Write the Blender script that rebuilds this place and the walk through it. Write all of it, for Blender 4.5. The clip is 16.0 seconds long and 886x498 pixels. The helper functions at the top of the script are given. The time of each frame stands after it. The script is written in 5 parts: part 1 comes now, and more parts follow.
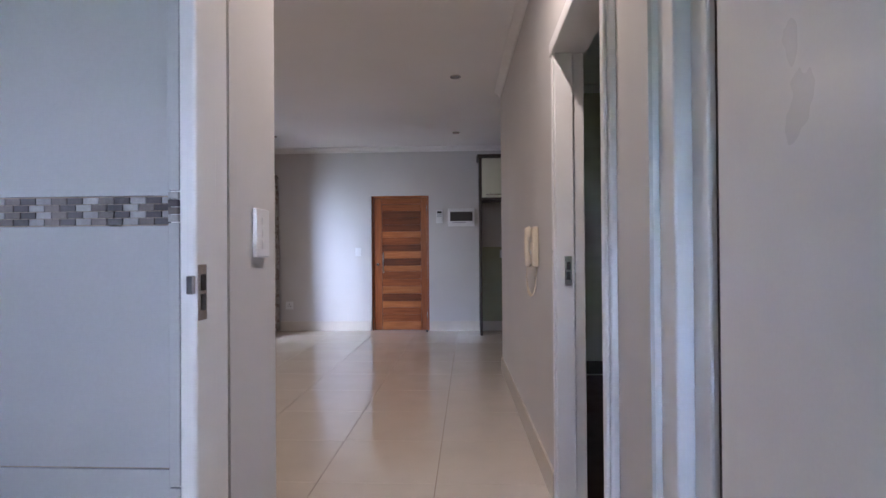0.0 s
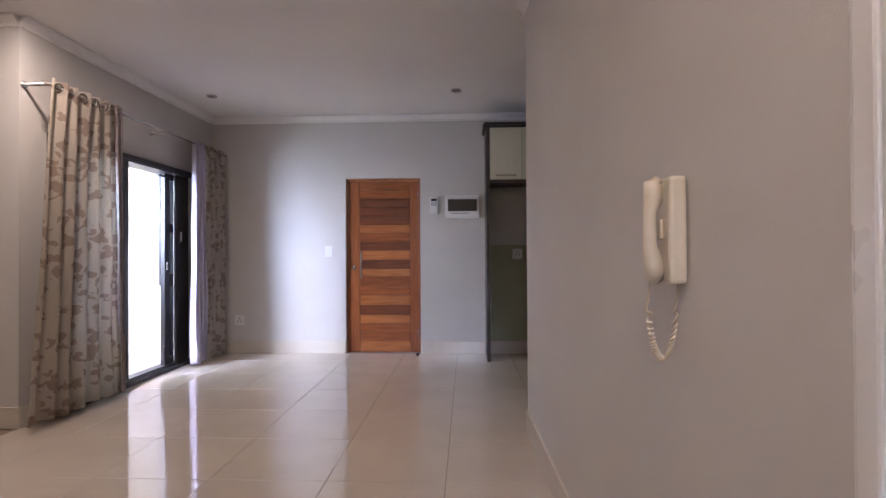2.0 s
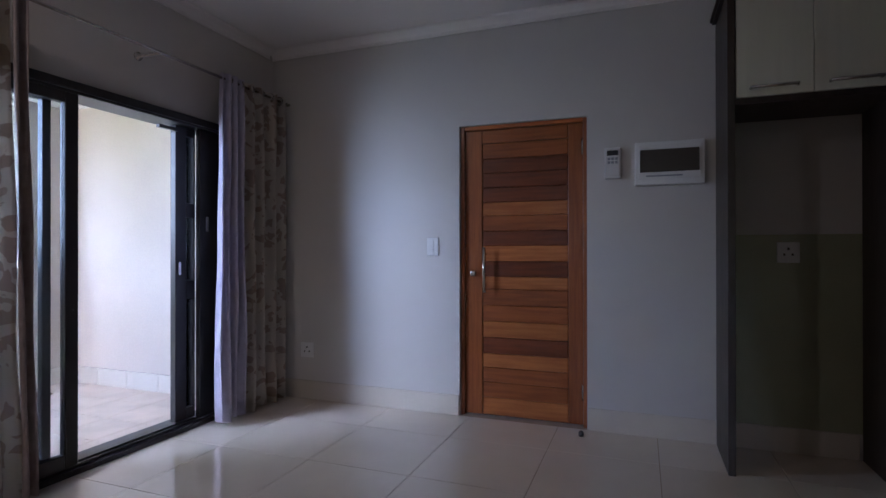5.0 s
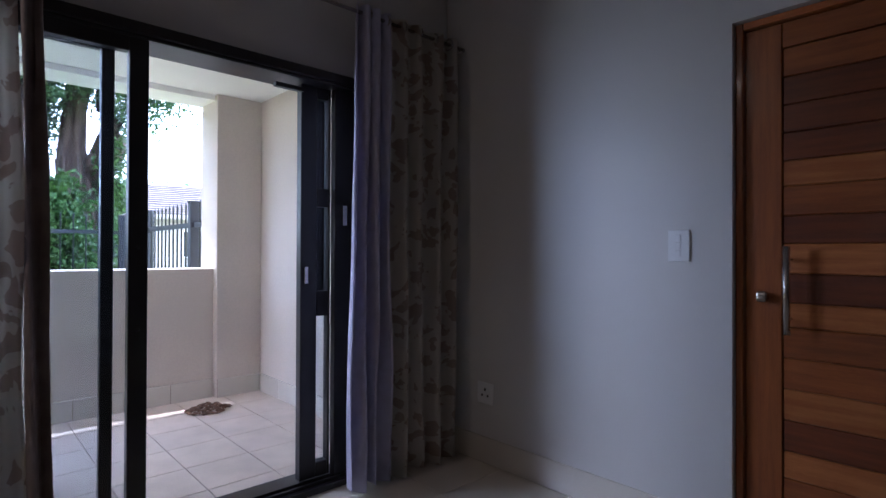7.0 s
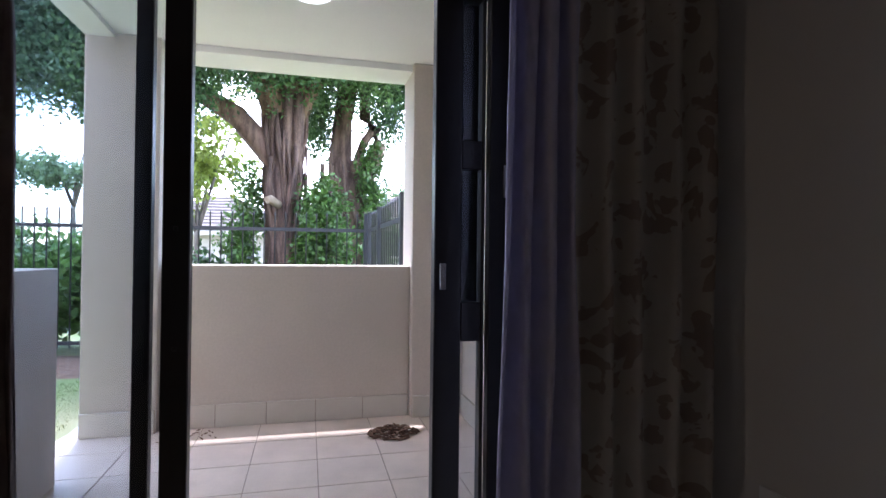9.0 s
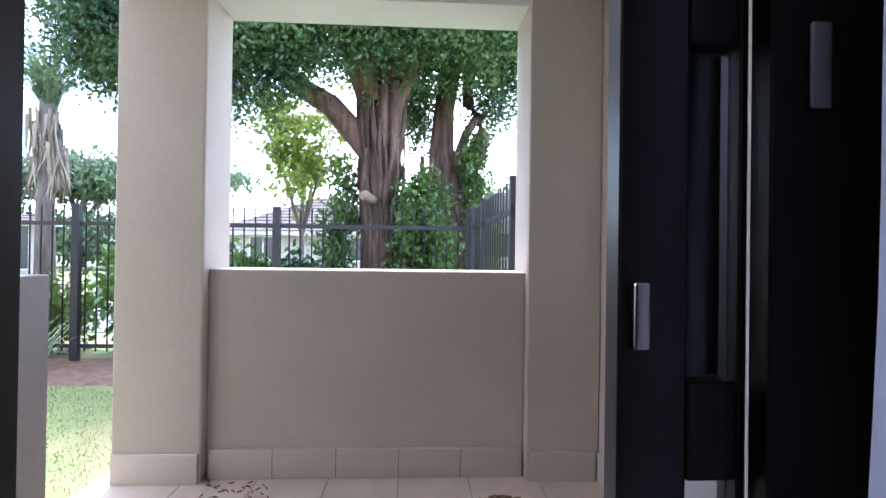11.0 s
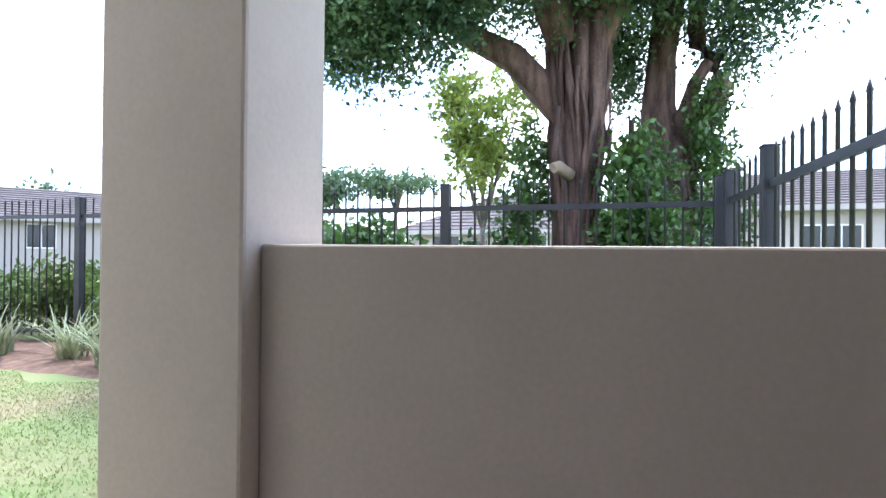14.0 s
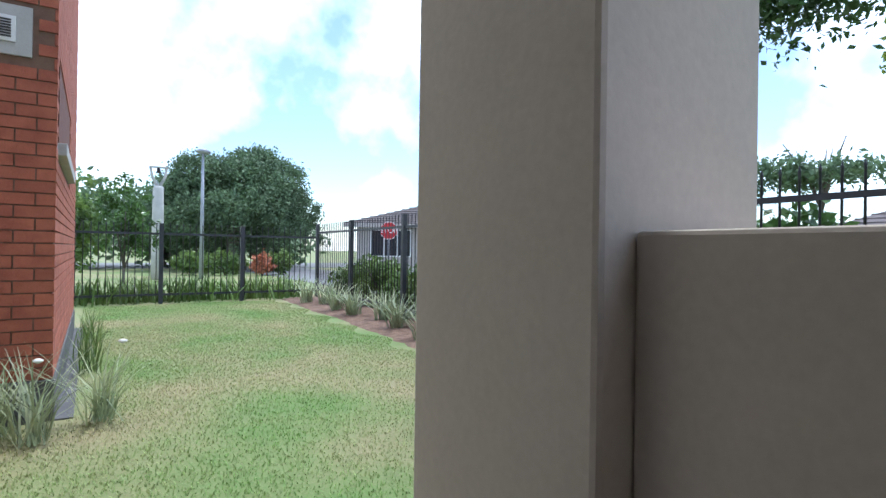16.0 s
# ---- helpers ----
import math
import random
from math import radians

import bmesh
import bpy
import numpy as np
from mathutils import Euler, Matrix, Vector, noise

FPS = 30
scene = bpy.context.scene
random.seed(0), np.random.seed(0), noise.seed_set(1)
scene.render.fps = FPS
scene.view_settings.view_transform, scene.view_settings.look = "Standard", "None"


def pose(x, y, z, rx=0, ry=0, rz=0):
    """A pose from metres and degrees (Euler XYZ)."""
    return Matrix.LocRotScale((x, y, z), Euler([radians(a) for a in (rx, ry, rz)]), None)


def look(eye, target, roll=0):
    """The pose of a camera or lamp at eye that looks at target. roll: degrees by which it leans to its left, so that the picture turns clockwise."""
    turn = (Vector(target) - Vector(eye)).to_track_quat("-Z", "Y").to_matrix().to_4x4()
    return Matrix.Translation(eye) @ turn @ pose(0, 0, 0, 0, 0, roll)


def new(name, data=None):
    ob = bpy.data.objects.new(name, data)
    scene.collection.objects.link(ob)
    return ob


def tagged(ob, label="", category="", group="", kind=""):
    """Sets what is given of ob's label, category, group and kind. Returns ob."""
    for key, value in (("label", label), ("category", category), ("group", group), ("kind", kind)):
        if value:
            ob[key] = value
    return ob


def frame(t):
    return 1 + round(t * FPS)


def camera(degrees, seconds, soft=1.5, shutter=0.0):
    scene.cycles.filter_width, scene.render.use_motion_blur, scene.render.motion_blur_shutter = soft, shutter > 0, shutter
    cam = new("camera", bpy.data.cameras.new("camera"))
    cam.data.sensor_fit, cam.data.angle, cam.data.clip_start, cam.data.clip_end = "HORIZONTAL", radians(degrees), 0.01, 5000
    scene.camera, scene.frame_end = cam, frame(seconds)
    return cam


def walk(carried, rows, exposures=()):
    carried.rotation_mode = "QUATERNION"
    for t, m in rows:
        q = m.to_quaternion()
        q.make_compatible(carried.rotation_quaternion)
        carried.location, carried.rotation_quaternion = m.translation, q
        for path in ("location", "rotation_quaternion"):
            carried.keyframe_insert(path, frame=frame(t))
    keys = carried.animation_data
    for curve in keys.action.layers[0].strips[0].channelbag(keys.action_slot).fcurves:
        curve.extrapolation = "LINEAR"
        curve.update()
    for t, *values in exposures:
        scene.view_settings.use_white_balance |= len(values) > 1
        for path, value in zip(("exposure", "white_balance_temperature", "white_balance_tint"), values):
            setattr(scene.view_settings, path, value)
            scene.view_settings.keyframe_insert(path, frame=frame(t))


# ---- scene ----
# camera and walk
EXPOSURES = [(0.0, 4.1, 5300, 20), (0.5, 4.35, 5450, 21), (1.0, 4.35, 5700, 23), (2.0, 4.35, 5650, 23), (3.0, 4.25, 5250, 22), (4.0, 3.65, 5250, 22), (5.0, 2.95, 5150, 20), (6.5, 2.25, 5200, 20), (7.0, 2.2, 5200, 20), (8.0, 2.05, 5400, 19), (9.0, 1.85, 5600, 18), (10.0, 1.65, 5600, 17), (12.5, 1.3, 5450, 17), (13.0, 1.2, 5500, 16), (14.5, 0.9, 5600, 13), (16.0, 0.1, 5600, 10)]
cam = camera(79.4, 16.0)
PATH = [
    (0.0, 0.031, 0.045, 1.138, 90.42, 0.44, 2.76),
    (0.5, 0.074, 0.526, 1.134, 90.53, 0.42, 2.45),
    (1.0, 0.056, 0.95, 1.136, 90.53, 0.38, 2.01),
    (1.5, 0.045, 1.411, 1.127, 90.57, 0.31, 1.99),
    (2.0, -0.033, 1.831, 1.122, 90.54, 0.3, 2.49),
    (2.5, -0.092, 2.251, 1.129, 90.61, 0.2, 2.64),
    (3.0, -0.115, 2.681, 1.123, 90.78, 0.27, 3.09),
    (3.5, -0.153, 3.136, 1.126, 90.73, 0.23, 4.86),
    (4.0, -0.137, 3.567, 1.14, 90.33, 0.21, 9.56),
    (6.5, -0.546, 5.423, 1.116, 90.51, -0.25, 39.58),
    (7.0, -0.675, 5.722, 1.129, 90.4, -0.21, 47.27),
    (7.5, -0.838, 5.997, 1.11, 90.6, -0.4, 54.45),
    (8.0, -0.991, 6.225, 1.1, 90.64, -0.45, 59.97),
    (8.5, -1.159, 6.445, 1.107, 90.54, -0.47, 68.91),
    (9.0, -1.414, 6.569, 1.09, 90.46, -0.65, 75.79),
    (9.5, -1.618, 6.641, 1.086, 90.46, -0.7, 80.51),
    (10.0, -1.846, 6.705, 1.093, 90.49, -0.74, 84.4),
    (12.5, -3.155, 6.644, 1.077, 90.45, -0.74, 88.56),
    (13.0, -3.417, 6.611, 1.008, 90.55, -0.69, 91.28),
    (13.5, -3.683, 6.548, 0.992, 90.44, -0.64, 98.24),
    (14.0, -3.916, 6.459, 0.985, 90.36, -0.56, 106.53),
    (14.5, -4.12, 6.409, 0.973, 90.24, -0.54, 117.12),
    (15.0, -4.267, 6.332, 0.953, 90.35, -0.64, 129.42),
    (15.5, -4.385, 6.217, 0.961, 90.27, -0.69, 138.97),
    (16.0, -4.436, 6.112, 0.973, 90.21, -0.84, 146.72),
]
walk(cam, [(t, pose(x, y, z, rx, ry, rz)) for t, x, y, z, rx, ry, rz in PATH], EXPOSURES)

# world, sun and lamps
world = bpy.data.worlds.new("sky")
scene.world = world
world.use_nodes = True
wn, wl = world.node_tree.nodes, world.node_tree.links
wn.clear()
w_out, w_bg = wn.new("ShaderNodeOutputWorld"), wn.new("ShaderNodeBackground")
w_sky, w_co, w_noise, w_ramp, w_mix = (wn.new(k) for k in ("ShaderNodeTexSky", "ShaderNodeTexCoord", "ShaderNodeTexNoise", "ShaderNodeValToRGB", "ShaderNodeMix"))
SUN_EL, SUN_AZ = 76.0, 260.0     # degrees above the horizon; clockwise from +y
w_sky.sky_type, w_sky.sun_disc = "NISHITA", False
w_sky.sun_elevation, w_sky.sun_rotation = radians(SUN_EL), radians(SUN_AZ)
w_noise.inputs["Scale"].default_value, w_noise.inputs["Detail"].default_value = 2.6, 6.0
w_ramp.color_ramp.elements[0].position, w_ramp.color_ramp.elements[1].position = 0.44, 0.62
w_mix.data_type = "RGBA"
w_mix.inputs["B"].default_value = (22.0, 22.6, 23.6, 1)
wl.new(w_co.outputs["Generated"], w_noise.inputs["Vector"])
wl.new(w_noise.outputs["Fac"], w_ramp.inputs["Fac"])
wl.new(w_ramp.outputs["Color"], w_mix.inputs["Factor"])
w_gain = wn.new("ShaderNodeVectorMath")
w_gain.operation = "SCALE"
w_gain.inputs["Scale"].default_value = 2.2
wl.new(w_sky.outputs["Color"], w_gain.inputs[0])
wl.new(w_gain.outputs["Vector"], w_mix.inputs["A"])
wl.new(w_mix.outputs["Result"], w_bg.inputs["Color"])
w_bg.inputs["Strength"].default_value = 0.12
wl.new(w_bg.outputs["Background"], w_out.inputs["Surface"])
sun_data = bpy.data.lights.new("sun", "SUN")
sun_data.energy, sun_data.angle, sun_data.color = 2.8, radians(2.0), (1.0, 0.96, 0.9)
sun = new("sun", sun_data)
az, el = radians(SUN_AZ), radians(SUN_EL)
to_sun = Vector((math.sin(az) * math.cos(el), math.cos(az) * math.cos(el), math.sin(el)))
sun.matrix_world = look((0, 0, 30), Vector((0, 0, 30)) - to_sun)


def lamp(name, at, watts, colour, size=0.08):
    d = bpy.data.lights.new(name, "AREA")
    d.shape, d.size, d.energy, d.color = "DISK", size, watts, colour
    new(name, d).matrix_world = pose(*at)


WARM = (1.0, 0.78, 0.55)
LIT = [(-2.478, 4.79), (0.05, 1.95)]
for sx, sy in LIT:
    lamp("downlight_lamp", (sx, sy, 2.672), 1.0, WARM)
# sky light in the opening above the patio's low stub wall
d = bpy.data.lights.new("gap_daylight", "AREA")
d.shape, d.size, d.size_y, d.energy, d.color, d.spread = "RECTANGLE", 0.60, 1.1, 1.4, (0.8, 0.89, 1.0), radians(100)
new("gap_daylight", d).matrix_world = look((-3.80, 5.66, 1.70), (-2.0, 7.85, 1.45))


# materials
def mat(name, colour, rough=0.5, vary=0.12, scale=6.0, fine=90.0, bump=0.15, metal=0.0, lo=0.5, hi=1.0, stretch=(1, 1, 1), spread=0.0, spec=0.5, coat=0.0, second=None, through_light=0.0):
    """Two scales of variation in colour, roughness and relief, at real-world size; spread: tone from piece to piece."""
    m = bpy.data.materials.new(name)
    m.use_nodes = True
    n, l = m.node_tree.nodes, m.node_tree.links
    b = n["Principled BSDF"]
    co, mp, n1, n2 = n.new("ShaderNodeTexCoord"), n.new("ShaderNodeMapping"), n.new("ShaderNodeTexNoise"), n.new("ShaderNodeTexNoise")
    geo = n.new("ShaderNodeNewGeometry")
    l.new(geo.outputs["Position"], mp.inputs["Vector"])
    mp.inputs["Scale"].default_value = stretch
    for node, s in ((n1, scale), (n2, fine)):
        node.inputs["Scale"].default_value, node.inputs["Detail"].default_value = s, 4.0
        l.new(mp.outputs["Vector"], node.inputs["Vector"])
    mix = n.new("ShaderNodeMix")
    mix.data_type = "RGBA"
    other = second or tuple(c * (1 - 2 * vary) for c in colour)
    mix.inputs["A"].default_value, mix.inputs["B"].default_value = (*colour, 1), (*other, 1)
    add = n.new("ShaderNodeMath")
    add.operation = "MULTIPLY_ADD"
    add.inputs[1].default_value, add.inputs[2].default_value = 0.45, 0.0
    l.new(n2.outputs["Fac"], add.inputs[0])
    ramp = n.new("ShaderNodeMapRange")
    ramp.inputs["From Min"].default_value, ramp.inputs["From Max"].default_value = lo, hi
    su = n.new("ShaderNodeMath")
    l.new(n1.outputs["Fac"], su.inputs[0])
    l.new(add.outputs[0], su.inputs[1])
    l.new(su.outputs[0], ramp.inputs["Value"])
    l.new(ramp.outputs["Result"], mix.inputs["Factor"])
    last = mix.outputs["Result"]
    if spread:
        oi, isl, hsv, mr = n.new("ShaderNodeObjectInfo"), None, n.new("ShaderNodeHueSaturation"), n.new("ShaderNodeMapRange")
        pick = n.new("ShaderNodeMath")
        pick.operation = "ADD"
        l.new(oi.outputs["Random"], pick.inputs[0])
        l.new(geo.outputs["Random Per Island"], pick.inputs[1])
        mr.inputs["From Max"].default_value = 2.0
        mr.inputs["To Min"].default_value, mr.inputs["To Max"].default_value = 1 - spread, 1 + spread
        l.new(pick.outputs[0], mr.inputs["Value"])
        l.new(mr.outputs["Result"], hsv.inputs["Value"])
        l.new(last, hsv.inputs["Color"])
        last = hsv.outputs["Color"]
    l.new(last, b.inputs["Base Color"])
    b.inputs["Metallic"].default_value, b.inputs["Specular IOR Level"].default_value = metal, spec
    b.inputs["Coat Weight"].default_value, b.inputs["Coat Roughness"].default_value = coat, 0.08
    rr = n.new("ShaderNodeMapRange")
    rr.inputs["To Min"].default_value, rr.inputs["To Max"].default_value = max(0.02, rough - 0.06), min(1.0, rough + 0.06)
    l.new(n1.outputs["Fac"], rr.inputs["Value"])
    l.new(rr.outputs["Result"], b.inputs["Roughness"])
    if bump:
        bp = n.new("ShaderNodeBump")
        bp.inputs["Strength"].default_value, bp.inputs["Distance"].default_value = bump, 0.004
        l.new(n2.outputs["Fac"], bp.inputs["Height"])
        l.new(bp.outputs["Normal"], b.inputs["Normal"])
    if through_light:
        tr, ms = n.new("ShaderNodeBsdfTranslucent"), n.new("ShaderNodeMixShader")
        l.new(last, tr.inputs["Color"])
        ms.inputs["Fac"].default_value = through_light
        l.new(b.outputs["BSDF"], ms.inputs[1])
        l.new(tr.outputs["BSDF"], ms.inputs[2])
        l.new(ms.outputs["Shader"], n["Material Output"].inputs["Surface"])
    return m


def glass_material(name, tint, gloss=0.04):
    m = bpy.data.materials.new(name)
    m.use_nodes = True
    n, l = m.node_tree.nodes, m.node_tree.links
    n.clear()
    out, tr, gl, ms, fr = (n.new("ShaderNode" + k) for k in ("OutputMaterial", "BsdfTransparent", "BsdfGlossy", "MixShader", "Fresnel"))
    tr.inputs["Color"].default_value = (*tint, 1)
    gl.inputs["Roughness"].default_value = gloss
    fr.inputs["IOR"].default_value = 1.45
    l.new(fr.outputs[0], ms.inputs["Fac"])
    l.new(tr.outputs[0], ms.inputs[1])
    l.new(gl.outputs[0], ms.inputs[2])
    l.new(ms.outputs[0], out.inputs["Surface"])
    return m


def glow_material(name, colour, strength):
    m = mat(name, colour, 0.3)
    b = m.node_tree.nodes["Principled BSDF"]
    b.inputs["Emission Color"].default_value, b.inputs["Emission Strength"].default_value = (*colour, 1), strength
    return m


def floral_material(name, base, motif):
    """Cream cloth with brown leaf and scroll motifs woven in, thin enough to let some light through."""
    m = mat(name, base, 0.85, 0.06, 30, 900, 0.3, through_light=0.6)
    n, l = m.node_tree.nodes, m.node_tree.links
    geo = n.new("ShaderNodeNewGeometry")
    mp, vo, wv, mx = n.new("ShaderNodeMapping"), n.new("ShaderNodeTexVoronoi"), n.new("ShaderNodeTexNoise"), n.new("ShaderNodeMix")
    mp.inputs["Scale"].default_value = (0.2, 1.0, 0.75)
    l.new(geo.outputs["Position"], mp.inputs["Vector"])
    wv.inputs["Scale"].default_value, wv.inputs["Distortion"].default_value = 10.0, 2.2
    vo.inputs["Scale"].default_value = 18.0
    l.new(mp.outputs["Vector"], wv.inputs["Vector"])
    l.new(mp.outputs["Vector"], vo.inputs["Vector"])
    a, r = n.new("ShaderNodeMath"), n.new("ShaderNodeValToRGB")
    a.operation = "MULTIPLY_ADD"
    l.new(vo.outputs["Distance"], a.inputs[0])
    a.inputs[1].default_value = 0.55
    l.new(wv.outputs["Fac"], a.inputs[2])
    r.color_ramp.elements[0].position, r.color_ramp.elements[1].position = 0.69, 0.72
    l.new(a.outputs[0], r.inputs["Fac"])
    mx.data_type = "RGBA"
    mx.inputs["A"].default_value, mx.inputs["B"].default_value = (*motif, 1), (*base, 1)
    l.new(r.outputs["Color"], mx.inputs["Factor"])
    for node in (n["Principled BSDF"], n["Translucent BSDF"]):
        l.new(mx.outputs["Result"], node.inputs["Base Color" if "Base Color" in node.inputs else "Color"])
    return m


PAINT = mat("wall_paint", (0.60, 0.58, 0.56), 0.55, 0.03, 1.6, 160, 0.10)
WHITE_PAINT = mat("ceiling_paint", (0.86, 0.84, 0.82), 0.7, 0.03, 1.2, 140, 0.08)
TRIM = mat("gloss_white_paint", (0.78, 0.77, 0.76), 0.3, 0.03, 4, 120, 0.06)
BEDROOM = mat("bedroom_paint", (0.54, 0.52, 0.42), 0.6, 0.04, 1.5, 150, 0.1)
CARPET = mat("brown_carpet", (0.11, 0.075, 0.06), 0.95, 0.2, 8, 400, 0.8)
FLOOR_TILE = mat("polished_porcelain", (0.69, 0.62, 0.53), 0.075, 0.05, 3, 220, 0.0, spread=0.025, spec=0.95)
SKIRT = mat("skirting_tile", (0.66, 0.61, 0.54), 0.2, 0.05, 3, 150, 0.02)
GROUT = mat("grout", (0.30, 0.23, 0.17), 0.9, 0.15, 10, 200, 0.3)
PATIO_GROUT = mat("patio_grout", (0.44, 0.35, 0.28), 0.9, 0.15, 10, 200, 0.3)
BATH_TILE = mat("bathroom_tile", (0.47, 0.475, 0.48), 0.18, 0.04, 2, 120, 0.02, spread=0.02)
MOSAIC_TONES = [mat("mosaic_" + n, c, 0.15, 0.2, 20, 200, 0.05, spread=0.3) for n, c in (("pale", (0.50, 0.48, 0.47)), ("taupe", (0.27, 0.23, 0.22)), ("grey", (0.17, 0.155, 0.16)))]
RENDERED = mat("exterior_plaster", (0.635, 0.56, 0.49), 0.8, 0.06, 1.1, 70, 0.15, lo=0.58, hi=0.88)
SOFFIT = mat("soffit_paint", (0.84, 0.83, 0.80), 0.8, 0.03, 1.5, 90, 0.15)
PATIO_TILE = mat("patio_tile", (0.66, 0.54, 0.45), 0.42, 0.1, 5, 120, 0.1, spread=0.05)
DOOR_WOOD = mat("varnished_meranti", (0.36, 0.115, 0.028), 0.32, 0.25, 3, 40, 0.08, stretch=(1.2, 6, 16), spread=0.75, coat=0.25, second=(0.19, 0.05, 0.012))
STILE_WOOD = mat("varnished_stile", (0.33, 0.10, 0.024), 0.32, 0.25, 3, 40, 0.08, stretch=(16, 6, 1.2), coat=0.25, second=(0.20, 0.055, 0.014))
STILE_WOOD_FLAT = mat("varnished_rail", (0.33, 0.10, 0.024), 0.32, 0.25, 3, 40, 0.08, stretch=(1.2, 6, 16), coat=0.25, second=(0.20, 0.055, 0.014))
BOARD_WOODS = {k: mat("varnished_board_" + n, c, 0.32, 0.25, 3, 40, 0.08, stretch=(1.2, 6, 16), spread=0.25, coat=0.25, lo=0.55, hi=0.9, second=d) for k, n, c, d in (
    ("L", "light", (0.44, 0.16, 0.045), (0.31, 0.095, 0.024)), ("M", "middle", (0.31, 0.093, 0.023), (0.20, 0.055, 0.014)), ("D", "dark", (0.17, 0.044, 0.014), (0.10, 0.026, 0.010)))}
WENGE = mat("dark_laminate", (0.050, 0.036, 0.030), 0.4, 0.2, 3, 60, 0.06, stretch=(14, 14, 1.5))
CREAM = mat("cream_gloss_door", (0.70, 0.70, 0.58), 0.18, 0.03, 2, 60, 0.01, stretch=(20, 20, 1))
COUNTER = mat("stone_worktop", (0.58, 0.56, 0.52), 0.2, 0.3, 30, 300, 0.02)
CHROME = mat("brushed_steel", (0.62, 0.60, 0.58), 0.25, 0.08, 30, 500, 0.02, metal=1.0)
BLACK_ALU = mat("dark_bronze_aluminium", (0.020, 0.017, 0.018), 0.34, 0.15, 8, 200, 0.03)
PLASTIC = mat("white_plastic", (0.76, 0.76, 0.76), 0.35, 0.03, 8, 200, 0.02)
OLD_PLASTIC = mat("ivory_plastic", (0.66, 0.59, 0.47), 0.35, 0.05, 10, 200, 0.02)
DARK_PLASTIC = mat("smoked_plastic", (0.02, 0.013, 0.012), 0.35, 0.1, 10, 200, 0.0)
HOLE = mat("dark_slot", (0.03, 0.03, 0.03), 0.6, 0.1)
LENS = mat("downlight_glass", (0.30, 0.28, 0.27), 0.2, 0.1)
LAMP_ON = glow_material("lit_downlight", (1.0, 0.9, 0.75), 3.0)
OPAL = glow_material("opal_glass", (0.86, 0.86, 0.86), 0.6)
GLASS = glass_material("door_glass", (0.90, 0.93, 0.96))
FLORAL = floral_material("floral_curtain", (0.66, 0.61, 0.54), (0.45, 0.36, 0.30))
LINING = mat("lilac_lining", (0.58, 0.55, 0.68), 0.5, 0.08, 20, 700, 0.25, through_light=0.25)
BRONZE_CLOTH = mat("brown_curtain_edge", (0.36, 0.30, 0.30), 0.5, 0.2, 20, 600, 0.25)
GRASS = mat("lawn_soil", (0.13, 0.22, 0.055), 0.9, 0.2, 0.7, 60, 0.9, lo=0.54, hi=0.95, second=(0.32, 0.27, 0.15))
BLADE = mat("grass_blade", (0.16, 0.30, 0.065), 0.6, 0.2, 0.7, 25, 0, lo=0.54, hi=0.95, spread=0.6, second=(0.40, 0.37, 0.19), through_light=0.3)
MULCH = mat("bark_mulch", (0.25, 0.155, 0.105), 0.95, 0.3, 10, 90, 1.0)
ASPHALT = mat("asphalt", (0.20, 0.20, 0.205), 0.9, 0.15, 1, 60, 0.4)
FENCE_PAINT = mat("charcoal_steel", (0.040, 0.041, 0.048), 0.45, 0.15, 8, 150, 0.05)
BRICK = mat("face_brick", (0.40, 0.125, 0.07), 0.85, 0.25, 7, 120, 0.7, spread=0.2, second=(0.26, 0.075, 0.045))
MORTAR = mat("mortar", (0.20, 0.12, 0.085), 0.95, 0.15, 12, 150, 0.6)
PLINTH = mat("grey_plinth", (0.13, 0.13, 0.13), 0.85, 0.2, 4, 80, 0.5)
CONCRETE = mat("painted_concrete", (0.50, 0.49, 0.47), 0.8, 0.1, 4, 80, 0.3)
BARK = mat("fig_bark", (0.23, 0.15, 0.12), 0.9, 0.3, 4, 40, 1.0, stretch=(3, 3, 0.7), lo=0.55, hi=0.9, second=(0.075, 0.046, 0.04), spread=0.6)
GREY_BARK = mat("grey_bark", (0.20, 0.17, 0.145), 0.9, 0.3, 5, 60, 0.9, stretch=(3, 3, 0.6))
CUT_WOOD = mat("cut_wood", (0.46, 0.36, 0.26), 0.85, 0.2, 8, 90, 0.4)
FIG_LEAF = mat("fig_leaf", (0.105, 0.18, 0.06), 0.32, 0.25, 1.3, 6, 0, lo=0.55, hi=0.9, spread=0.7, second=(0.035, 0.085, 0.035), through_light=0.35)
IVY_LEAF = mat("ivy_leaf", (0.15, 0.28, 0.06), 0.35, 0.25, 2, 9, 0, spread=0.55, second=(0.05, 0.10, 0.03), through_light=0.25)
LIME_LEAF = mat("lime_leaf", (0.36, 0.46, 0.08), 0.5, 0.25, 1.5, 9, 0, spread=0.4, through_light=0.4)
HEDGE_LEAF = mat("hedge_leaf", (0.17, 0.24, 0.06), 0.45, 0.25, 1.5, 9, 0, spread=0.5, second=(0.08, 0.15, 0.04), through_light=0.3)
# leaf green lightened for aerial perspective: distance haze is put into the colour
HAZED_LEAF = mat("hazed_leaf", (0.17, 0.26, 0.13), 0.6, 0.3, 0.5, 3, 0, spread=0.45, through_light=0.2)
BLADE_LEAF = mat("strap_leaf", (0.24, 0.31, 0.17), 0.45, 0.2, 4, 40, 0, spread=0.35, second=(0.38, 0.40, 0.24), through_light=0.2)
DEAD_LEAF = mat("dead_frond", (0.34, 0.29, 0.22), 0.9, 0.25, 5, 40, 0, spread=0.3)
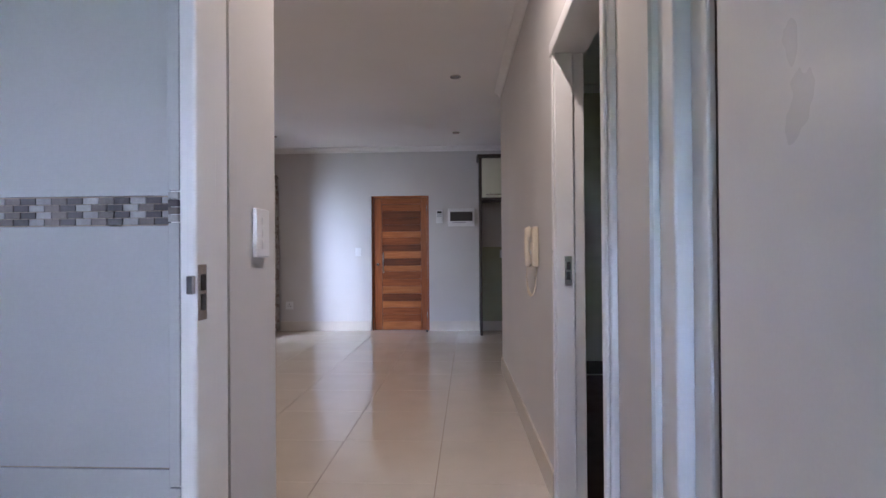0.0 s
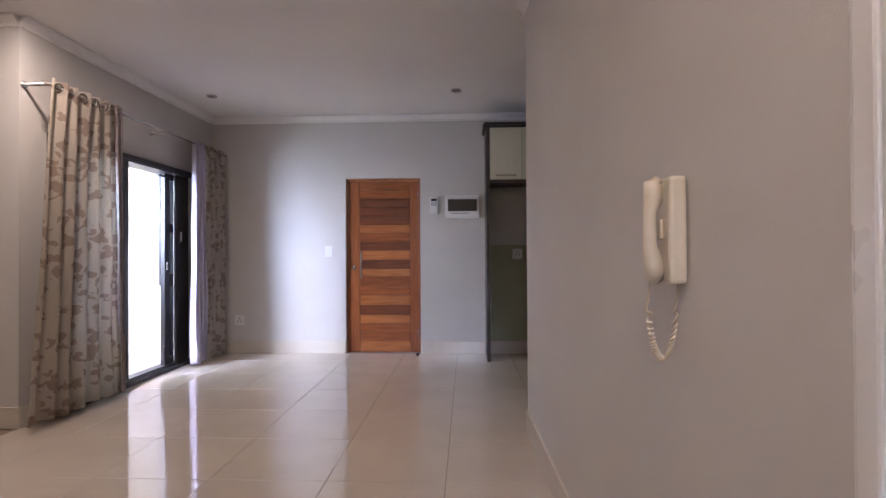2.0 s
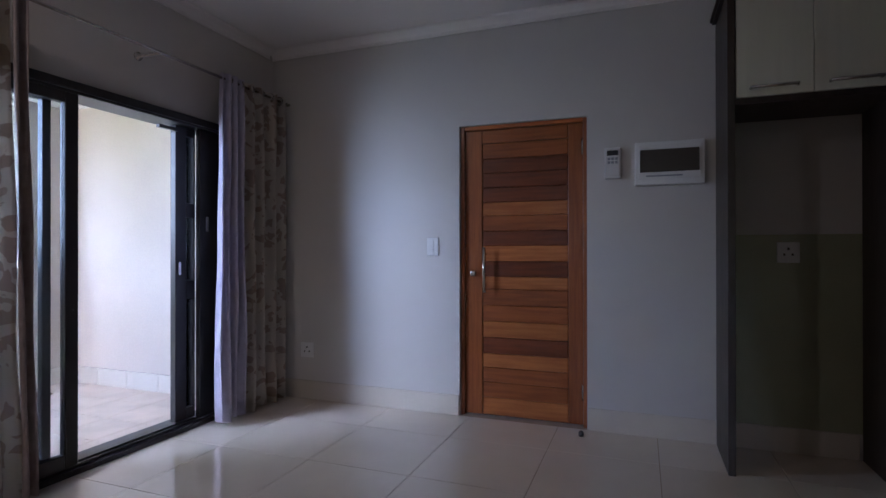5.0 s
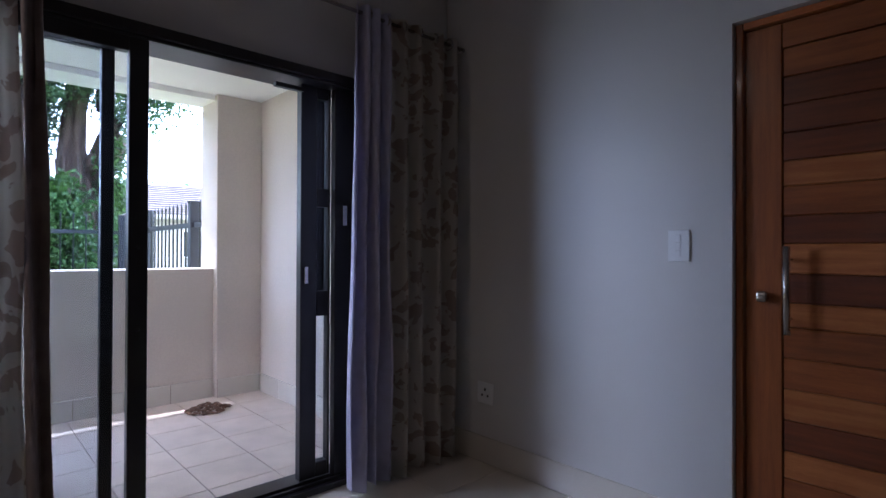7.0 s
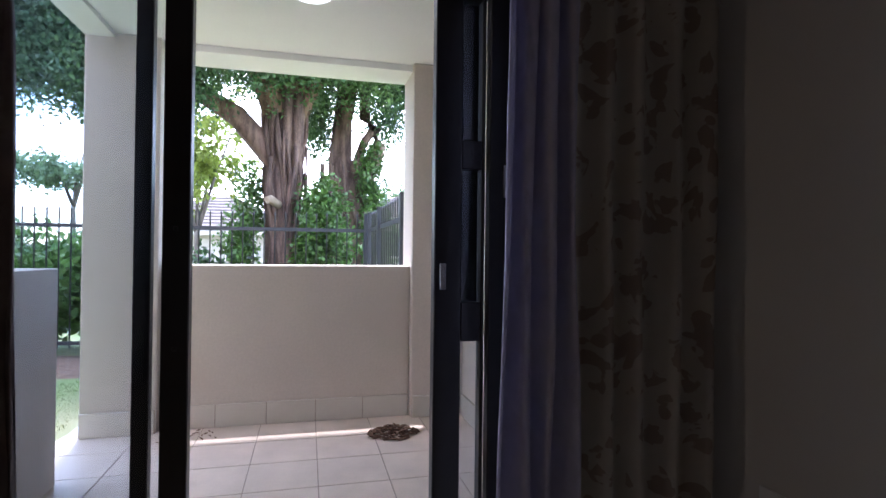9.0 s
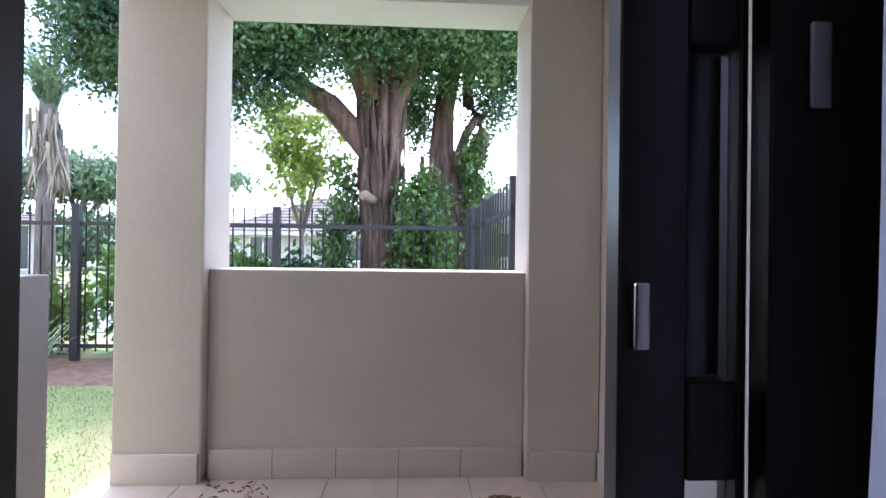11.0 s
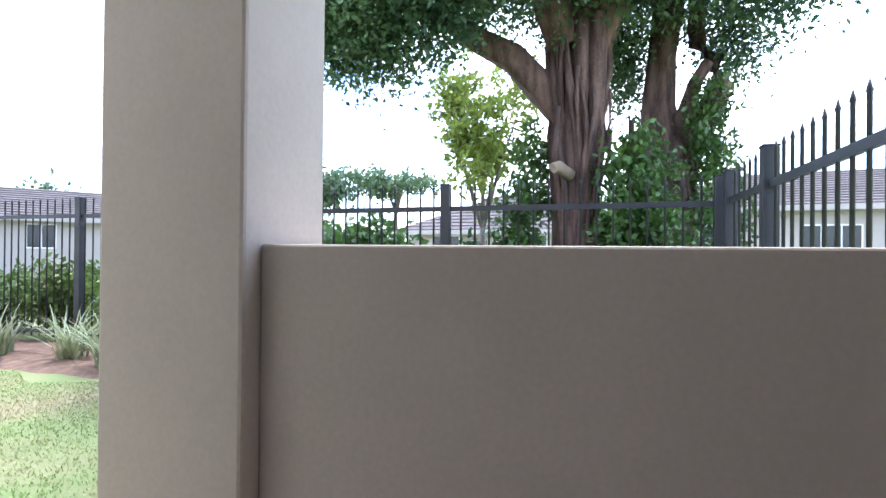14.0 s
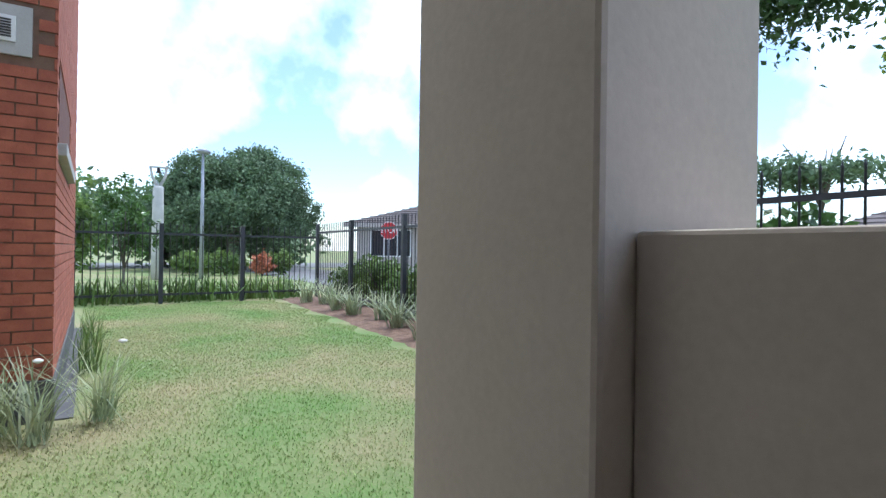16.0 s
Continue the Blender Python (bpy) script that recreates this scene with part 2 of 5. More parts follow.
FLOWER = mat("orange_flower", (0.48, 0.17, 0.09), 0.6, 0.2, 5, 40, 0, spread=0.4)
WHITE_FLOWER = mat("white_flower", (0.8, 0.8, 0.76), 0.6)
SEED = mat("dry_seed_pod", (0.20, 0.105, 0.06), 0.7, 0.3, 20, 200, 0.3, spread=0.5)
ROOF_TILE = mat("grey_roof_tile", (0.15, 0.125, 0.12), 0.8, 0.2, 2, 30, 0.5, spread=0.2)
HOUSE_WALL = mat("house_plaster", (0.46, 0.42, 0.40), 0.85, 0.06, 1, 20, 0.3)
WINDOW_DARK = mat("far_window_glass", (0.04, 0.045, 0.055), 0.1, 0.1)
SIGN_RED = mat("sign_red", (0.55, 0.03, 0.04), 0.45, 0.08)
SIGN_WHITE = mat("sign_white", (0.82, 0.82, 0.82), 0.5, 0.03)
OLIVE = mat("alcove_tile", (0.36, 0.37, 0.25), 0.35, 0.06, 3, 90, 0.05)
# dark brown carries the shade of a window recess that isn't modelled
SHADED_REVEAL = mat("shaded_brick_reveal", (0.16, 0.06, 0.04), 0.9, 0.2, 8, 100, 0.4)
GALV = mat("galvanised_pole", (0.36, 0.38, 0.42), 0.5, 0.1, 4, 60, 0.1, metal=0.3)


# mesh helpers
def box(bm, x0, x1, y0, y1, z0, z1):
    v = [bm.verts.new(p) for p in ((x0, y0, z0), (x1, y0, z0), (x1, y1, z0), (x0, y1, z0), (x0, y0, z1), (x1, y0, z1), (x1, y1, z1), (x0, y1, z1))]
    for q in ((3, 2, 1, 0), (4, 5, 6, 7), (0, 1, 5, 4), (1, 2, 6, 5), (2, 3, 7, 6), (3, 0, 4, 7)):
        bm.faces.new([v[i] for i in q])
    return bm


def boxes(*ranges, bevel=0.0, segments=2):
    bm = bmesh.new()
    for r in ranges:
        box(bm, *r)
    if bevel:
        bmesh.ops.bevel(bm, geom=list(bm.edges), offset=bevel, segments=segments, affect="EDGES", profile=0.5)
    return bm


def prism(points, z0, z1):
    """An upright block on a flat outline, given anticlockwise."""
    bm = bmesh.new()
    a, b = [bm.verts.new((x, y, z0)) for x, y in points], [bm.verts.new((x, y, z1)) for x, y in points]
    bm.faces.new(a[::-1]), bm.faces.new(b)
    for i in range(len(points)):
        j = (i + 1) % len(points)
        bm.faces.new((a[i], a[j], b[j], b[i]))
    return bm


def tube(bm, path, radii, n=8, ridge=0.0, caps=True):
    """A round limb along a path; ridge roughens its outline."""
    rings = []
    path = [Vector(p) for p in path]
    for i, p in enumerate(path):
        d = (path[min(i + 1, len(path) - 1)] - path[max(i - 1, 0)]).normalized()
        u = d.orthogonal().normalized() if abs(d.z) > 0.9 else d.cross(Vector((0, 0, 1))).normalized()
        if abs(d.z) > 0.9:
            u = (Vector((1, 0, 0)) - d * d.x).normalized()
        w = d.cross(u)
        r = radii[i] if isinstance(radii, (list, tuple)) else radii
        ring = []
        for k in range(n):
            a = 2 * math.pi * k / n
            rr = r * (1 + ridge * noise.noise(Vector((p.x * 2 + math.cos(a) * 2.2, p.y * 2 + math.sin(a) * 2.2, p.z * 0.6))))
            ring.append(bm.verts.new(p + (u * math.cos(a) + w * math.sin(a)) * rr))
        rings.append(ring)
    for a, b in zip(rings, rings[1:]):
        for k in range(n):
            f = bm.faces.new((a[k], a[(k + 1) % n], b[(k + 1) % n], b[k]))
            f.smooth = True
    if caps:
        bm.faces.new(rings[0][::-1]), bm.faces.new(rings[-1])
    return bm


def tubes(path, radii, n=10, ridge=0.0):
    return tube(bmesh.new(), path, radii, n, ridge)


def lathe(profile, at, n=24):
    """A turned shape: profile of (radius, height) about a z axis through at."""
    bm = bmesh.new()
    rings = [[bm.verts.new((at[0] + r * math.cos(2 * math.pi * k / n), at[1] + r * math.sin(2 * math.pi * k / n), at[2] + z)) for k in range(n)] for r, z in profile]
    for a, b in zip(rings, rings[1:]):
        for k in range(n):
            bm.faces.new((a[k], a[(k + 1) % n], b[(k + 1) % n], b[k])).smooth = True
    bm.faces.new(rings[0][::-1]), bm.faces.new(rings[-1])
    bmesh.ops.recalc_face_normals(bm, faces=list(bm.faces))
    return bm


def part(name, bm, material, parent=None, label=""):
    me = bpy.data.meshes.new(name)
    bm.to_mesh(me)
    bm.free()
    me.materials.append(material)
    ob = new(name, me)
    if parent is not None:
        ob.parent = parent
    return tagged(ob, label)


def structure(name, bm, material, label, category):
    return tagged(part(name, bm, material), label, category, kind="structure")


def thing(name, label, category, group="", at=(0, 0, 0)):
    ob = new(name)
    ob.location = at
    ob.empty_display_size = 0.1
    return tagged(ob, label, category, group)


def solid(name, bm, material, label, category, group="", kind=""):
    return tagged(part(name, bm, material), label, category, group, kind)


def cards(name, points, size, material, parent=None, droop=0.3, long=1.7):
    """Many small folded leaves at the given places, in one mesh."""
    pts = np.asarray(points, dtype=float)
    k = len(pts)
    rng = np.random.default_rng(len(name) * 1000 + k)
    axis = rng.normal(size=(k, 3)); axis[:, 2] -= droop; axis /= np.linalg.norm(axis, axis=1)[:, None]
    side = np.cross(axis, rng.normal(size=(k, 3))); side /= np.linalg.norm(side, axis=1)[:, None]
    lift = np.cross(axis, side)
    s = size * rng.uniform(0.6, 1.3, (k, 1))
    quad = np.stack([pts - axis * s * long / 2, pts + side * s * 0.42 + lift * s * 0.12, pts + axis * s * long / 2, pts - side * s * 0.42 + lift * s * 0.12], 1).reshape(-1, 3)
    me = bpy.data.meshes.new(name)
    me.vertices.add(4 * k), me.loops.add(4 * k), me.polygons.add(k)
    me.vertices.foreach_set("co", quad.ravel())
    me.loops.foreach_set("vertex_index", np.arange(4 * k, dtype=np.int32))
    me.polygons.foreach_set("loop_start", np.arange(0, 4 * k, 4, dtype=np.int32))
    me.update(calc_edges=True)
    me.materials.append(material)
    ob = new(name, me)
    if parent is not None:
        ob.parent = parent
    return ob


def foliage(blobs, clumps, per, spread, seed, shell=0.55):
    """Leaf places: clumps scattered through the outer shell of some lobes, leaves gathered round each clump."""
    rng = np.random.default_rng(seed)
    vol = np.array([b[3] * b[4] * b[5] for b in blobs]) ** 0.55
    which = rng.choice(len(blobs), clumps, p=vol / vol.sum())
    b = np.array(blobs)[which]
    d = rng.normal(size=(clumps, 3)); d /= np.linalg.norm(d, axis=1)[:, None]
    r = rng.uniform(shell, 1.05, (clumps, 1))
    c = b[:, :3] + d * r * b[:, 3:6]
    return (c[:, None, :] + rng.normal(size=(clumps, per, 3)) * spread).reshape(-1, 3)


def blades(name, roots, length, width, material, parent=None, lean=0.5, seed=1, bend=0.5):
    """Strap leaves: each a bent strip of three segments rising from a root."""
    rng = np.random.default_rng(seed)
    me_v, me_f = [], []
    for r in np.asarray(roots, dtype=float):
        a = rng.uniform(0, 2 * math.pi); ll = length * rng.uniform(0.6, 1.15); o = lean * rng.uniform(0.3, 1.2)
        dx, dy = math.cos(a), math.sin(a)
        base = len(me_v)
        for i, (t, w) in enumerate(((0, 1), (0.4, 0.9), (0.75, 0.55), (1, 0.08))):
            out = ll * o * t ** 1.6; up = ll * (t - bend * o * t * t * 0.6)
            for sgn in (-1, 1):
                me_v.append((r[0] + dx * out - dy * sgn * width * w / 2, r[1] + dy * out + dx * sgn * width * w / 2, r[2] + up))
        for i in range(3):
            q = base + 2 * i
            me_f.append((q, q + 1, q + 3, q + 2))
    me = bpy.data.meshes.new(name)
    me.from_pydata(me_v, [], me_f)
    me.materials.append(material)
    ob = new(name, me)
    if parent is not None:
        ob.parent = parent
    return ob


# the rooms
CEIL = 2.70
GROUND = -0.22


def wall_x(y):
    """The corridor's side wall runs slightly askew."""
    return 0.417 - (y - 2.42) * 0.024


structure("wall_entry", boxes((-2.95, -1.40, 7.85, 8.07, 0, CEIL), (-0.55, 3.0, 7.85, 8.07, 0, CEIL), (-1.40, -0.55, 7.85, 8.07, 1.985, CEIL)), PAINT, "light grey painted plaster wall round the entrance door", "wall")
structure("wall_patio", boxes((-3.17, -2.95, 5.19, 5.42, 0, CEIL), (-3.17, -2.95, 7.31, 8.07, 0, CEIL), (-3.17, -2.95, 5.42, 7.31, 1.99, CEIL)), PAINT, "light grey painted wall with the sliding door opening", "wall")
structure("wall_living_end", boxes((-3.655, -3.17, 5.19, 5.41, 0, CEIL)), PAINT, "light grey painted wall beside the curtain", "wall")
structure("wall_living_side", boxes((-3.655, -3.61, 1.55, 5.19, 0, CEIL)), PAINT, "light grey painted side wall of the living room", "wall")
structure("wall_living_back", boxes((-3.655, -0.535, 1.39, 1.58, 0, CEIL)), PAINT, "light grey painted back wall of the living room", "wall")
structure("wall_corridor_west", boxes((-0.70, -0.535, 1.285, 1.39, 0, CEIL)), PAINT, "light grey painted corridor wall", "wall")
bm = prism([(wall_x(2.42), 2.42), (wall_x(2.42) + 0.12, 2.42), (wall_x(5.22) + 0.12, 5.22), (wall_x(5.22), 5.22)], 0, CEIL)
for z0, z1, ya, yb in ((0, CEIL, 1.285, 1.575), (2.03, CEIL, 1.575, 2.42)):
    extra = prism([(wall_x(ya), ya), (wall_x(ya) + 0.12, ya), (wall_x(yb) + 0.12, yb), (wall_x(yb), yb)], z0, z1)
    tmp = bpy.data.meshes.new("tmp")
    extra.to_mesh(tmp), extra.free()
    bm.from_mesh(tmp)
    bpy.data.meshes.remove(tmp)
structure("wall_corridor_east", bm, PAINT, "light grey painted corridor wall with the bedroom doorway", "wall")
structure("wall_kitchen_back", boxes((wall_x(5.22) + 0.12, 4.2, 5.10, 5.22, 0, CEIL)), BEDROOM, "dim greenish painted wall between bedroom and kitchen", "wall")
structure("wall_kitchen_side", boxes((3.0, 3.2, 5.22, 8.07, 0, CEIL)), PAINT, "light grey painted kitchen end wall", "wall")
structure("wall_bedroom_side", boxes((4.2, 4.4, 0.1, 5.22, 0, CEIL)), BEDROOM, "dim greenish painted bedroom wall", "wall")
structure("wall_bedroom_near", boxes((1.45, 2.9, 0.1, 0.3, 0, CEIL), (3.15, 4.2, 0.1, 0.3, 0, CEIL), (2.9, 3.15, 0.1, 0.3, 0, 1.5), (2.9, 3.15, 0.1, 0.3, 2.1, CEIL)), BEDROOM, "dim greenish painted bedroom wall", "wall")
structure("wall_bathroom_front", boxes((-0.585, -0.56, 1.122, 1.283, 0, CEIL), (-1.7, -0.585, 1.22, 1.283, 0, CEIL), (0.57, 1.45, 1.11, 1.283, 0, CEIL), (-0.56, 0.57, 1.11, 1.283, 2.06, CEIL)), TRIM, "white bathroom wall round the doorway", "wall")
structure("wall_bathroom_west", boxes((-1.9, -1.7, -1.8, 1.283, 0, CEIL)), BATH_TILE, "pale tiled bathroom wall", "wall")
structure("wall_bathroom_east", boxes((1.45, 1.6, -1.8, 0.1, 0, CEIL), (1.45, 1.6, 0.3, 1.283, 0, CEIL)), BATH_TILE, "pale tiled bathroom wall", "wall")
structure("wall_bathroom_back", boxes((-1.9, -0.3, -2.0, -1.8, 0, CEIL), (0.5, 1.6, -2.0, -1.8, 0, CEIL), (-0.3, 0.5, -2.0, -1.8, 0, 1.4), (-0.3, 0.5, -2.0, -1.8, 2.05, CEIL)), BATH_TILE, "pale tiled bathroom wall", "wall")
structure("ceiling", boxes((-3.655, 4.4, -2.0, 8.07, CEIL, CEIL + 0.2)), WHITE_PAINT, "smooth white painted ceiling", "ceiling")
structure("floor_bedroom", boxes((wall_x(1.7) + 0.06, 4.2, 0.3, 5.10, -0.15, -0.003)), CARPET, "dark brown bedroom carpet", "floor")
structure("skirting_bedroom", boxes((0.56, 4.18, 5.085, 5.098, 0, 0.12)), WENGE, "dark brown bedroom skirting", "skirting")


def cornice(name, x0, y0, x1, y1, nx, ny, material=WHITE_PAINT):
    """A small stepped cove between wall and ceiling; n points into the room."""
    bm = bmesh.new()
    prof = [(0, -0.075), (0.012, -0.075), (0.014, -0.055), (0.030, -0.035), (0.052, -0.018), (0.055, -0.003), (0, -0.003)]
    ends = [[bm.verts.new((x + nx * a, y + ny * a, CEIL + b)) for a, b in prof] for x, y in ((x0, y0), (x1, y1))]
    for i in range(len(prof)):
        j = (i + 1) % len(prof)
        bm.faces.new((ends[0][i], ends[0][j], ends[1][j], ends[1][i]))
    bm.faces.new(ends[0]), bm.faces.new(ends[1][::-1])
    bmesh.ops.recalc_face_normals(bm, faces=list(bm.faces))
    structure(name, bm, material, "white plaster cornice along the ceiling", "cornice")


cornice("cornice_entry", -2.948, 7.848, 2.99, 7.848, 0, -1)
cornice("cornice_patio", -2.948, 5.19, -2.948, 7.79, 1, 0)
cornice("cornice_living", -3.61, 5.188, -2.948, 5.188, 0, -1)
cornice("cornice_corridor", wall_x(1.285) - 0.002, 1.285, wall_x(5.22) - 0.002, 5.22, -1, 0)
cornice("cornice_bedroom", 0.56, 5.098, 4.19, 5.098, 0, -1)


def skirting(name, x0, x1, y0, y1, material=SKIRT, z=0.14, label="cream tiled skirting along the wall"):
    structure(name, boxes((x0, x1, y0, y1, 0, z), bevel=0.003, segments=1), material, label, "skirting")


skirting("skirting_entry", -2.935, -1.405, 7.838, 7.849)
skirting("skirting_entry_east", -0.545, 0.18, 7.838, 7.849)
skirting("skirting_alcove", 0.22, 0.87, 7.838, 7.849)
skirting("skirting_patio", -2.949, -2.938, 5.19, 5.415)
skirting("skirting_patio_north", -2.949, -2.938, 7.315, 7.836)
skirting("skirting_living", -3.61, -2.938, 5.178, 5.189)
skirting("skirting_wall_end", wall_x(5.22) - 0.012, wall_x(5.22) + 0.12, 5.221, 5.232)
bm = prism([(wall_x(2.48) - 0.012, 2.48), (wall_x(2.48) - 0.001, 2.48), (wall_x(5.22) - 0.001, 5.232), (wall_x(5.22) - 0.012, 5.232)], 0, 0.14)
structure("skirting_corridor", bm, SKIRT, "cream tiled skirting along the corridor wall", "skirting")
bm = prism([(wall_x(1.3) - 0.012, 1.3), (wall_x(1.3) - 0.001, 1.3), (wall_x(1.525) - 0.001, 1.525), (wall_x(1.525) - 0.012, 1.525)], 0, 0.14)
structure("skirting_corridor_near", bm, SKIRT, "cream tiled skirting along the corridor wall", "skirting")
skirting("skirting_corridor_west", -0.534, -0.523, 1.30, 1.58)
skirting("skirting_living_back", -3.60, -0.523, 1.581, 1.592)

# bedroom doorway and bathroom doorway
def frame_set(name, label, opening):
    f = thing(name, label, "door frame")
    for bm, nm in opening:
        # the one dark part is a strip standing in for hinge gap shade
        part(nm, bm, DARK_PLASTIC if nm == "hinge_gap_shade" else TRIM, f)
    return tagged(f, kind="structure")


xa, xb = wall_x(2.42), wall_x(1.575)
frame_set("door_frame_bedroom", "white painted bedroom door frame without its door shut", [
    (boxes((xa - 0.006, xa + 0.075, 2.40, 2.47, 0, 2.035), (xa + 0.075, xa + 0.125, 2.412, 2.47, 0, 2.035), (xa - 0.014, xa - 0.006, 2.415, 2.455, 0, 2.03), bevel=0.005), "jamb"),
    (boxes((xb - 0.018, xb + 0.115, 1.53, 1.595, 0, 2.035), (xb - 0.030, xb - 0.018, 1.542, 1.583, 0, 2.03), bevel=0.006), "jamb"),
    (boxes((xa - 0.018, xb + 0.115, 1.53, 2.47, 2.012, 2.075), bevel=0.006), "head")])
strike = thing("strike_plate", "steel strike plate set in the white door jamb", "strike plate", "strike plates")
part("plate", boxes((xa + 0.032, xa + 0.062, 2.396, 2.3995, 0.993, 1.12), bevel=0.001, segments=1), CHROME, strike)
part("slot", boxes((xa + 0.040, xa + 0.056, 2.394, 2.3958, 1.017, 1.052)), HOLE, strike)
part("slot", boxes((xa + 0.040, xa + 0.056, 2.394, 2.3958, 1.060, 1.095)), HOLE, strike)
frame_set("door_frame_bathroom", "white painted bathroom door frame", [
    (boxes((-0.56, -0.525, 1.108, 1.20, 0, 2.03), (-0.56, -0.532, 1.20, 1.27, 0, 2.03), bevel=0.006), "jamb"),
    (boxes((0.465, 0.569, 1.19, 1.283, 0, 2.03), (0.50, 0.569, 1.11, 1.19, 0, 2.03), bevel=0.006), "jamb"),
    (boxes((0.452, 0.545, 1.2835, 1.298, 0, 2.07), bevel=0.004), "architrave"),
    # added near-black strip: the shadow between jamb and open leaf, no real seal
    (boxes((0.515, 0.569, 1.085, 1.1095, 0, 2.03)), "hinge_gap_shade"),
    (boxes((-0.56, 0.57, 1.108, 1.283, 2.03, 2.06), bevel=0.004), "head")])
strike2 = thing("strike_plate", "steel strike plate set in the white door jamb", "strike plate", "strike plates")
part("plate", boxes((-0.5248, -0.5225, 1.113, 1.149, 1.002, 1.118), bevel=0.001, segments=1), CHROME, strike2)
part("slot", boxes((-0.5223, -0.521, 1.125, 1.142, 1.023, 1.056)), HOLE, strike2)
part("slot", boxes((-0.5223, -0.521, 1.125, 1.142, 1.064, 1.097)), HOLE, strike2)
part("lip", boxes((-0.540, -0.5248, 1.096, 1.1075, 1.058, 1.096), bevel=0.002, segments=1), CHROME, strike2)
leaf = thing("bathroom_door", "white painted bathroom door standing open against the wall", "door")
part("leaf", boxes((0.50, 0.54, 0.27, 1.07, 0.01, 2.02), bevel=0.003, segments=1), TRIM, leaf)
part("hinge", tubes([(0.51, 1.078, 1.70), (0.51, 1.078, 1.80)], 0.008), CHROME, leaf)
part("hinge", tubes([(0.51, 1.078, 0.22), (0.51, 1.078, 0.32)], 0.008), CHROME, leaf)


# entrance door
entry = thing("entrance_door", "varnished reddish wooden entrance door of horizontal boards, shut", "door")
for x0, x1 in ((-1.398, -1.372), (-0.576, -0.552)):
    part("frame_post", boxes((x0, x1, 7.875, 7.98, 0, 1.983), bevel=0.004), STILE_WOOD, entry)
part("frame_head", boxes((-1.371, -0.577, 7.875, 7.98, 1.957, 1.983), bevel=0.004), DOOR_WOOD, entry)
part("stile", boxes((-1.370, -1.252, 7.898, 7.94, 0.012, 1.953), bevel=0.003), STILE_WOOD, entry)
part("stile", boxes((-0.672, -0.579, 7.898, 7.94, 0.012, 1.953), bevel=0.003), STILE_WOOD, entry)
part("rail", boxes((-1.25, -0.674, 7.898, 7.94, 1.865, 1.953), bevel=0.003), STILE_WOOD_FLAT, entry)
part("back_panel", boxes((-1.371, -0.577, 7.942, 7.97, 0.0, 1.956)), STILE_WOOD, entry)
levels = [0.012, 0.13, 0.235, 0.335, 0.43, 0.54, 0.65, 0.76, 0.87, 0.955, 1.06, 1.165, 1.265, 1.37, 1.46, 1.56, 1.66, 1.76, 1.863]
tones = "LMMLDLMMLDLDMLDDDM"      # light, middle and dark boards from the bottom up
for z0, z1, tone in zip(levels, levels[1:], tones):
    part("board", boxes((-1.25, -0.674, 7.904, 7.935, z0 + 0.0006, z1 - 0.0006), bevel=0.004, segments=1), BOARD_WOODS[tone], entry)
pull = part("pull_handle", tubes([(-1.225, 7.845, 0.85), (-1.225, 7.845, 1.155)], 0.012, 12), CHROME, entry, "brushed steel pull bar")
for z in (0.90, 1.11):
    part("standoff", tubes([(-1.225, 7.903, z), (-1.225, 7.845, z)], 0.006), CHROME, pull)
part("knob", boxes((-1.33, -1.29, 7.862, 7.897, 0.955, 0.995), bevel=0.012, segments=3), CHROME, entry)
for z in (1.80, 0.22):
    part("hinge", tubes([(-0.580, 7.89, z - 0.05), (-0.580, 7.89, z + 0.05)], 0.009), CHROME, entry)
solid("door_stop", lathe([(0.016, 0), (0.016, 0.02), (0.012, 0.03), (0.005, 0.034)], (-0.575, 7.72, 0.0)), BLACK_ALU, "small black rubber door stop on the floor", "door stop")


# sliding door to the patio
slider = thing("sliding_door", "dark bronze aluminium sliding glass door, half open", "sliding door")
part("head_track", boxes((-3.10, -2.905, 5.42, 7.31, 1.945, 1.99), (-3.10, -2.915, 5.42, 7.31, 1.93, 1.946), bevel=0.003, segments=1), BLACK_ALU, slider)
part("sill_track", boxes((-3.12, -2.905, 5.42, 7.31, 0.0, 0.03), (-2.940, -2.930, 5.42, 7.31, 0.03, 0.045), (-2.985, -2.975, 5.42, 7.31, 0.03, 0.045)), BLACK_ALU, slider)
part("jamb", boxes((-3.10, -2.945, 5.42, 5.46, 0.03, 1.93), bevel=0.003, segments=1), BLACK_ALU, slider)
part("jamb", boxes((-2.985, -2.945, 7.10, 7.31, 0.03, 1.93), bevel=0.003, segments=1), BLACK_ALU, slider)


def leaf_frame(name, x0, x1, y0, y1, stile0, stile1, rails=()):
    p = part(name, boxes((x0, x1, y0, y0 + stile0, 0.045, 1.93), (x0, x1, y1 - stile1, y1, 0.045, 1.93),
                         (x0, x1, y0 + stile0, y1 - stile1, 1.875, 1.93), (x0, x1, y0 + stile0, y1 - stile1, 0.045, 0.115),
                         *[(x0, x1, y0 + stile0, y1 - stile1, a, b) for a, b in rails], bevel=0.003, segments=1), BLACK_ALU, slider)
    zs = [0.115] + [v for r in rails for v in r] + [1.875]
    xm = (x0 + x1) / 2
    for a, b in zip(zs[::2], zs[1::2]):
        g = part("pane", boxes((xm - 0.003, xm + 0.003, y0 + stile0, y1 - stile1, a, b)), GLASS, p)
        g.visible_shadow = False
    return p


